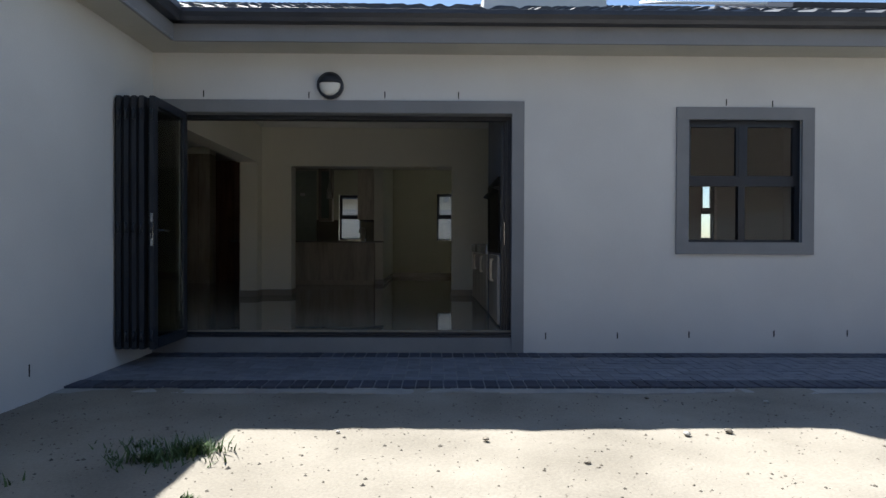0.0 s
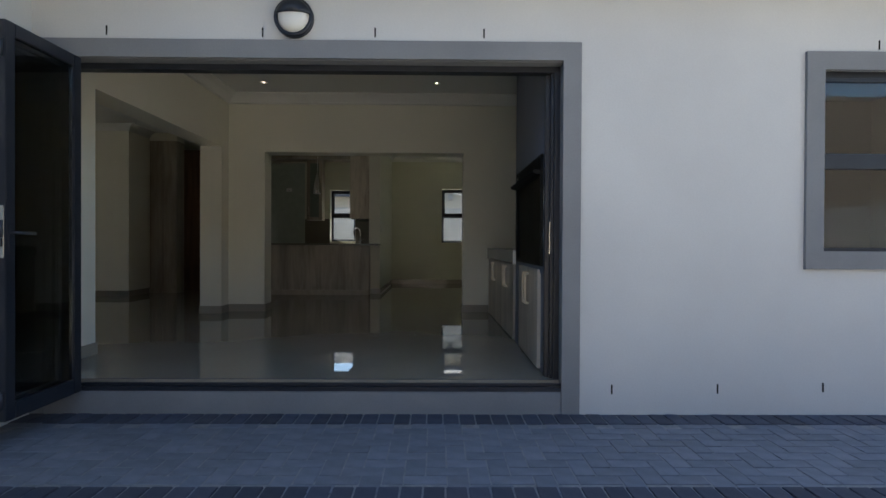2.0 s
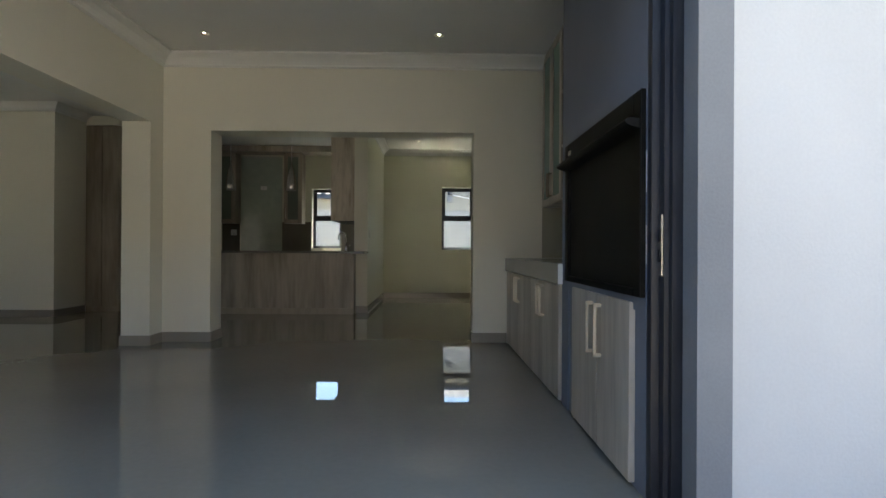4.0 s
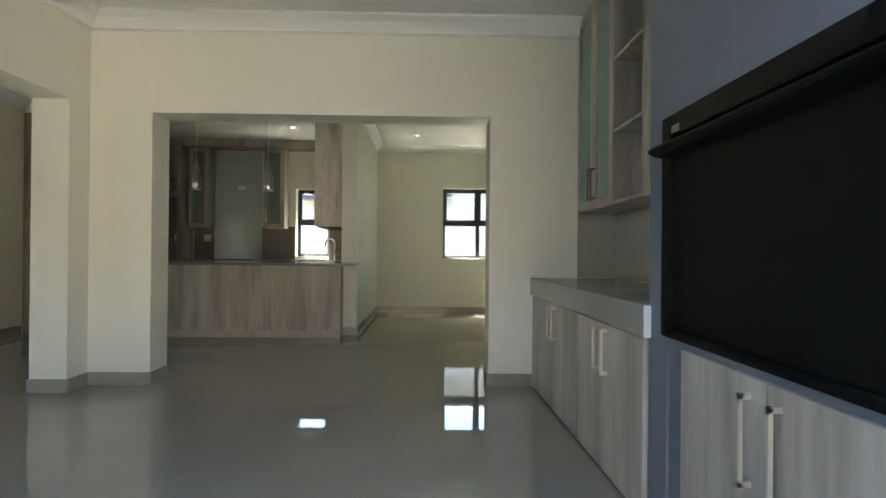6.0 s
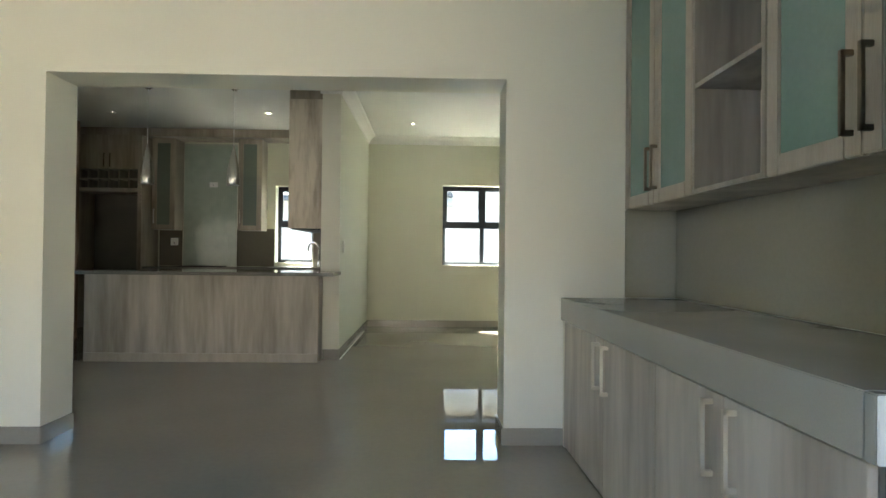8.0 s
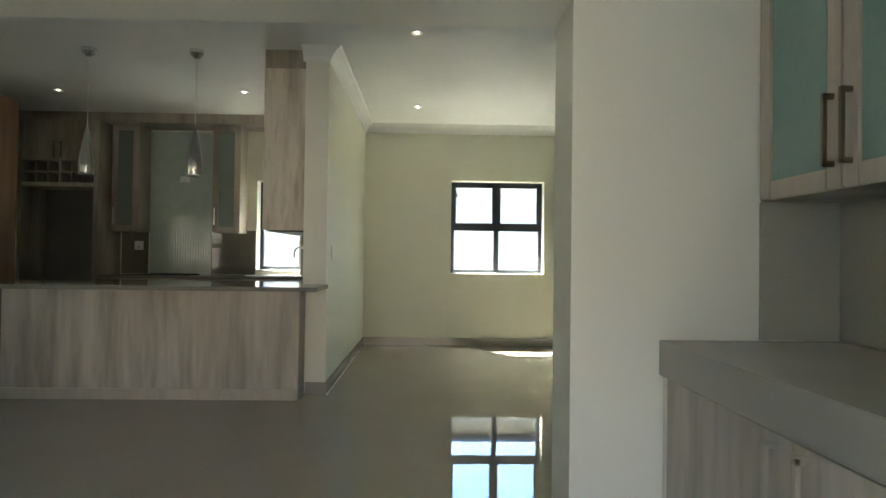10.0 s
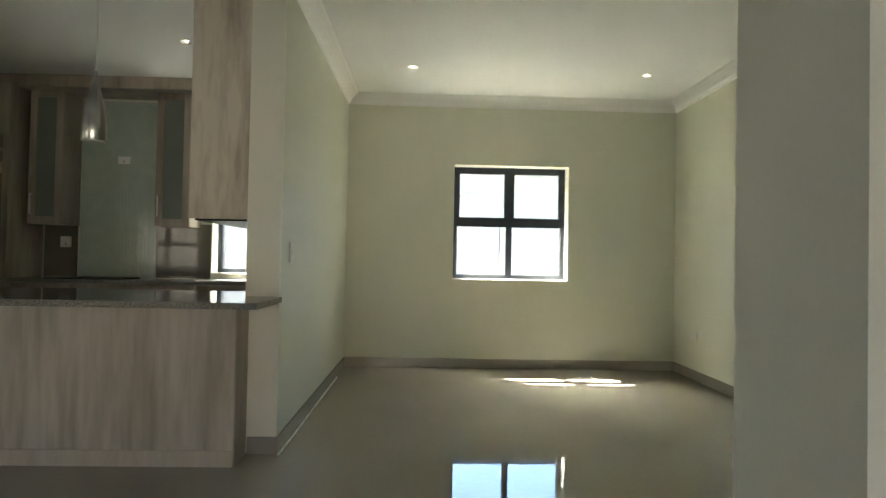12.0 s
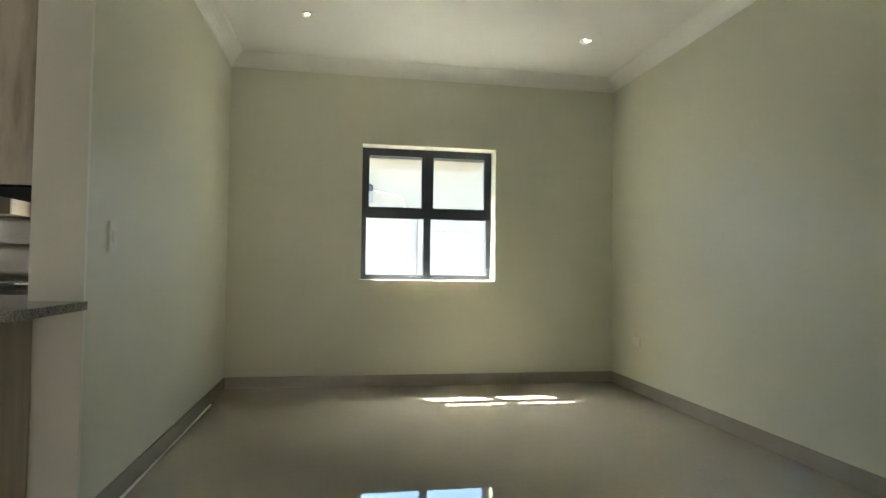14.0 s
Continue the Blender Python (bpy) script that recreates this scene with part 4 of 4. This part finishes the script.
def downlight(x, y, z):
    t = thing("downlight", (x, y, z), "small round recessed halogen downlight, lit", "downlight", "recessed downlights")
    part("ring", lathe([(0.045, -0.006), (0.043, -0.009), (0.034, -0.005), (0.031, 0.0), (0.045, 0.0)], (x, y, z), steps=20, hollow=True), CHROME, t)
    part("bulb", lathe([(0.010, -0.004), (0.0125, -0.002), (0.0125, 0.0)], (x, y, z), steps=16), LAMP_GLOW, t)
    part("reflector", lathe([(0.013, -0.0035), (0.030, -0.001), (0.030, 0.0), (0.013, 0.0)], (x, y, z), steps=16, hollow=True), CHROME, t)


for x, y, z in ((-1.42, 8.05, CEIL_A), (0.64, 8.03, CEIL_A), (-1.42, 6.1, CEIL_A), (0.64, 6.1, CEIL_A), (0.33, 13.05, CEIL_B), (2.42, 13.1, CEIL_B), (-1.45, 12.6, CEIL_B), (-3.38, 12.65, CEIL_B), (0.37, 10.9, CEIL_B), (2.42, 10.9, CEIL_B)):
    downlight(x, y, z)

# lounge cupboard and passage
cup = thing("lounge_cupboard", (-4.13, 11.46, 0), "brown timber passage cupboard with two tall doors", "cupboard")
part("carcass", boxes((-4.366, 11.322, 0, -3.90, 11.62, 2.66)), WOOD_WARM, cup)
for x0, x1 in ((-4.366, -4.135), (-4.130, -3.90)):
    part("door", boxes((x0 + 0.002, 11.30, 0.08, x1 - 0.002, 11.32, 2.65), bevel=0.003), WOOD_WARM, cup)
setting("wall_over_cupboard", boxes((-4.366, 11.31, 2.662, -3.90, 11.62, 2.798)), PAINT_IN, "cream wall above the timber cupboard")
back = thing("passage_cupboard", (-4.2, 12.4, 0), "dark red-brown timber cupboard deeper in the passage", "cupboard")
part("carcass", boxes((-4.70, 12.322, 0, -3.74, 12.60, 2.66)), REDWOOD, back)
for x0, x1 in ((-4.70, -4.22), (-4.215, -3.74)):
    part("door", boxes((x0 + 0.002, 12.30, 0.08, x1 - 0.002, 12.32, 2.65), bevel=0.003), REDWOOD, back)

# loose strip of trim on the floor
solid("loose_trim_strip", boxes((-0.333, 11.26, 0.0, -0.319, 13.42, 0.008), bevel=0.002), PLATE, "loose white trim strip lying along the skirting", "trim strip")

# ---- behind the house ----
fence = thing("boundary_fence", (0.18, 18, GROUND), "grey precast concrete panel fence", "fence")
for k in range(10):
    x = -7.8 + 1.6 * k
    part("post", boxes((x - 0.06, 17.9277, GROUND - 0.1, x + 0.06, 18.07, 1.94), bevel=0.01), FENCE, fence)
    for j in range(5):
        z = -0.12 + 0.43 * j
        part("panel", boxes((x + 0.062, 17.9742, z, x + 1.538, 18.025, z + (0.423 if j < 4 else 0.33)), bevel=0.008), FENCE, fence)
house = thing("neighbour_house", (0.18, 24, GROUND), "cream rendered neighbouring house with dark tiled roof", "house")
part("wall", boxes((-1.4, 21.5, GROUND - 0.2, 6.795, 28, 3.40)), NEIGHBOUR, house)
part("low_wing_wall", boxes((-9.5, 21.55, GROUND - 0.2, -1.402, 28, 2.55)), NEIGHBOUR, house)
part("roof", prism([(21.1, 3.44), (24.7, 4.6), (28.5, 3.44), (28.5, 3.38), (21.1, 3.38)], "x", -1.7, 7.3), FAR_ROOF, house)
part("gutter", boxes((-1.7, 21.0, 3.34, 7.3, 21.1, 3.44), bevel=0.01), GUTTER, house)
part("gutter", boxes((-9.6, 21.12, 2.50, -1.72, 21.24, 2.60), bevel=0.01), GUTTER, house)
low = []
for c in range(9):
    y, z = 21.16 + 0.33 * c, 2.60 + 0.14 * c
    low += [(y, z + 0.05), (y + 0.33, z + 0.14)]
part("low_wing_roof", prism(low + [(24.2, 3.6), (24.2, 2.56), (21.16, 2.56)], "x", -9.6, -1.72), FAR_ROOF, house)
rolls = bmesh.new()
for k in range(26):
    for c in range(4):
        y, z = 21.14 + 0.33 * c, 2.645 + 0.14 * c
        x = -9.45 + 0.3 * k
        verts8 = [rolls.verts.new(q) for q in ((x - 0.08, y, z), (x, y, z + 0.06), (x + 0.08, y, z), (x - 0.08, y + 0.36, z + 0.115), (x, y + 0.36, z + 0.175), (x + 0.08, y + 0.36, z + 0.115))]
        for q in ((0, 1, 4, 3), (1, 2, 5, 4), (0, 2, 1)):
            rolls.faces.new([verts8[i] for i in q])
part("tile_rolls", rolls, ROOF_TILE, house, "wavy glazed tile edges")
part("sill_band", boxes((-4.0, 21.46, 1.86, -2.3, 21.549, 1.95), bevel=0.01), CORNICE, house)
part("hose", tube([(1.22, 21.44, 2.66), (1.4, 21.42, 2.62), (1.7, 21.42, 2.56), (1.85, 21.42, 2.5), (1.9, 21.43, 2.2)], 0.016), CORNICE, house)
part("meter_box", boxes((1.04, 21.38, 2.42, 1.2, 21.499, 2.62), bevel=0.01), FENCE, house)
part("wall_lamp", lathe([(0.05, 0.0), (0.075, 0.02), (0.075, 0.1), (0.04, 0.14)], (1.12, 21.42, 2.66), steps=14), GUTTER, house, "black outdoor lamp")
# added out of view: hides the sky from the front window's reflection
setting("yard_screen", boxes((-14.0, -9.04, GROUND - 0.2, 16.0, -8.84, 5.4)), SCREEN_BROWN, "unseen brown wall across the yard that darkens the front window's reflection")
setting("yard_side_wall", boxes((9.01, -8.84, GROUND - 0.2, 9.21, 4.79, 1.68)), FENCE, "plain pale boundary wall beside the yard")

# ---- weeds and stones ----
def weed(x, y, n, h, spread, seed):
    rnd = random.Random(seed)
    verts, faces = [], []
    for i in range(n):
        a, r = rnd.uniform(0, 6.28), abs(rnd.gauss(0, spread))
        bx, by = x + r * math.cos(a), y + 0.6 * r * math.sin(a)
        b = rnd.uniform(0, 6.28)
        hh, w, lean = h * rnd.uniform(0.4, 1), rnd.uniform(0.003, 0.007), rnd.uniform(0.2, 0.9) * h
        dx, dy = math.cos(b), math.sin(b)
        o = len(verts)
        for s, wd in ((0, 1), (0.5, 0.8), (1, 0.1)):
            cx, cy, cz = bx + dx * lean * s * s, by + dy * lean * s * s, GROUND - 0.03 + hh * s
            verts += [(cx - dy * w * wd, cy + dx * w * wd, cz), (cx + dy * w * wd, cy - dx * w * wd, cz)]
        faces += [(o, o + 1, o + 3, o + 2), (o + 2, o + 3, o + 5, o + 4)]
    me = bpy.data.meshes.new("weed_tuft")
    me.from_pydata(verts, [], faces)
    me.materials.append(LEAF)
    tagged(new("weed_tuft", me), "low green weed tuft growing in the sand", "weed", kind="stuff")


weed(-0.62, 2.12, 260, 0.075, 0.13, 1)
weed(-0.46, 2.2, 220, 0.10, 0.09, 2)
weed(-0.78, 2.3, 110, 0.05, 0.14, 5)
weed(-1.2, 1.8, 80, 0.08, 0.1, 3)
weed(-0.28, 1.68, 60, 0.04, 0.035, 4)

# dry clods and stones at the edge of the shade
def clod(x, y, r, seed, mat, label):
    rnd = random.Random(seed)
    bm = bmesh.new()
    bmesh.ops.create_icosphere(bm, subdivisions=2, radius=r)
    for v in bm.verts:
        v.co *= 0.75 + 0.5 * abs(noise.noise(v.co * (1.6 / r) + Vector((seed, 0, 0))))
        v.co.z *= 0.55
        v.co += Vector((x, y, GROUND - 0.008 + 0.2 * r))
    solid("stone", bm, mat, label, "stone", group="loose stones on the sand")


for n, (x, y, r) in enumerate(((2.35, 2.5, 0.026), (2.1, 2.46, 0.022), (1.0, 2.38, 0.02), (0.2, 2.5, 0.014), (1.45, 2.05, 0.018), (2.9, 3.1, 0.022), (2.15, 3.2, 0.016), (2.25, 3.14, 0.014))):
    clod(x, y, r, n + 1, CONCRETE if n % 2 else PEBBLE, "rough stone lying on the dry sand")
rnd = random.Random(9)
verts, faces = [], []
for i in range(7000):
    x, y = rnd.uniform(-2, 5), rnd.uniform(-0.3, 3.3)
    r = min(0.026, 0.0024 + abs(rnd.gauss(0, 0.0042)))
    o = len(verts)
    pts = [(1, 0, 0), (0.3, 0.9, 0.1), (-0.8, 0.6, 0), (-0.7, -0.7, 0.1), (0.4, -0.9, 0), (0.1, 0, 0.75)]
    a = rnd.uniform(0, 6.28)
    for px, py, pz in pts:
        q = rnd.uniform(0.7, 1.2) * r
        verts.append((x + q * (px * math.cos(a) - py * math.sin(a)), y + q * (px * math.sin(a) + py * math.cos(a)), GROUND - 0.016 + 0.016 * noise.noise((x * 1.3, y * 1.3, 0)) + 0.012 * noise.noise((x * 5, y * 5, 3)) + q * pz))
    for k in range(5):
        faces.append((o + k, o + (k + 1) % 5, o + 5))
me = bpy.data.meshes.new("pebbles")
me.from_pydata(verts, [], faces)
me.materials.append(PEBBLE)
tagged(new("pebbles", me), "small loose stones scattered on the sand", "stones", kind="stuff")

# ---- paving bricks ----
def brick_mesh(w, d, mat):
    return mesh_of("brick", boxes((-w / 2, -d / 2, -0.05, w / 2, d / 2, 0.0), bevel=0.0025), mat)


SOLDIER = brick_mesh(0.090, 0.195, BRICK_DARK)
FLAT, UPRIGHT = brick_mesh(0.195, 0.095, BRICK), brick_mesh(0.095, 0.195, BRICK)
spots = []
x = LEFT_X + 0.05
while x < 7.6:
    spots += [(x, 3.57, SOLDIER), (x, 4.675, SOLDIER)]
    x += 0.1
# herringbone field between the two borders
for i in range(-60, 160):
    for j in range(-60, 60):
        for dx, dy, m in ((0.1, 0.05, FLAT), (0.05, 0.2, UPRIGHT)):
            bx, by = -2.6 + 0.1 * i + 0.2 * j + dx, 2.6 + 0.1 * i - 0.2 * j + dy
            hx, hy = (0.1, 0.05) if m is FLAT else (0.05, 0.1)
            if LEFT_X < bx - hx and bx + hx < 7.6 and 3.65 < by and by < 4.59:
                spots.append((bx, by, m))
rnd = random.Random(2)
spots.sort(key=lambda s: abs(s[0] - 0.6))
rest = bmesh.new()
for k, (x, y, m) in enumerate(spots):
    z = GROUND + rnd.uniform(-0.0015, 0.0015) + (0.004 if m is SOLDIER else 0.0)
    if k < 300:
        b = new("brick", m)
        b.location = (x, y, z)
        b.rotation_euler = (rnd.gauss(0, 0.003), rnd.gauss(0, 0.003), rnd.gauss(0, 0.006))
        b.parent = pavement
RESTS = {}
for x, y, m in spots[300:]:
    RESTS.setdefault(m.materials[0], []).append((x, y, m))
for mat, items in RESTS.items():
    verts, faces = [], []
    for x, y, m in items:
        o, z = len(verts), GROUND + rnd.uniform(-0.0015, 0.0015) + (0.004 if m is SOLDIER else 0.0)
        verts += [(v.co.x + x, v.co.y + y, v.co.z + z) for v in m.vertices]
        faces += [tuple(o + i for i in p.vertices) for p in m.polygons]
    me = bpy.data.meshes.new("paving_blocks")
    me.from_pydata(verts, [], faces)
    me.materials.append(mat)
    ob = new("paving_blocks", me)
    ob.parent = pavement
    tagged(ob, kind="stuff")
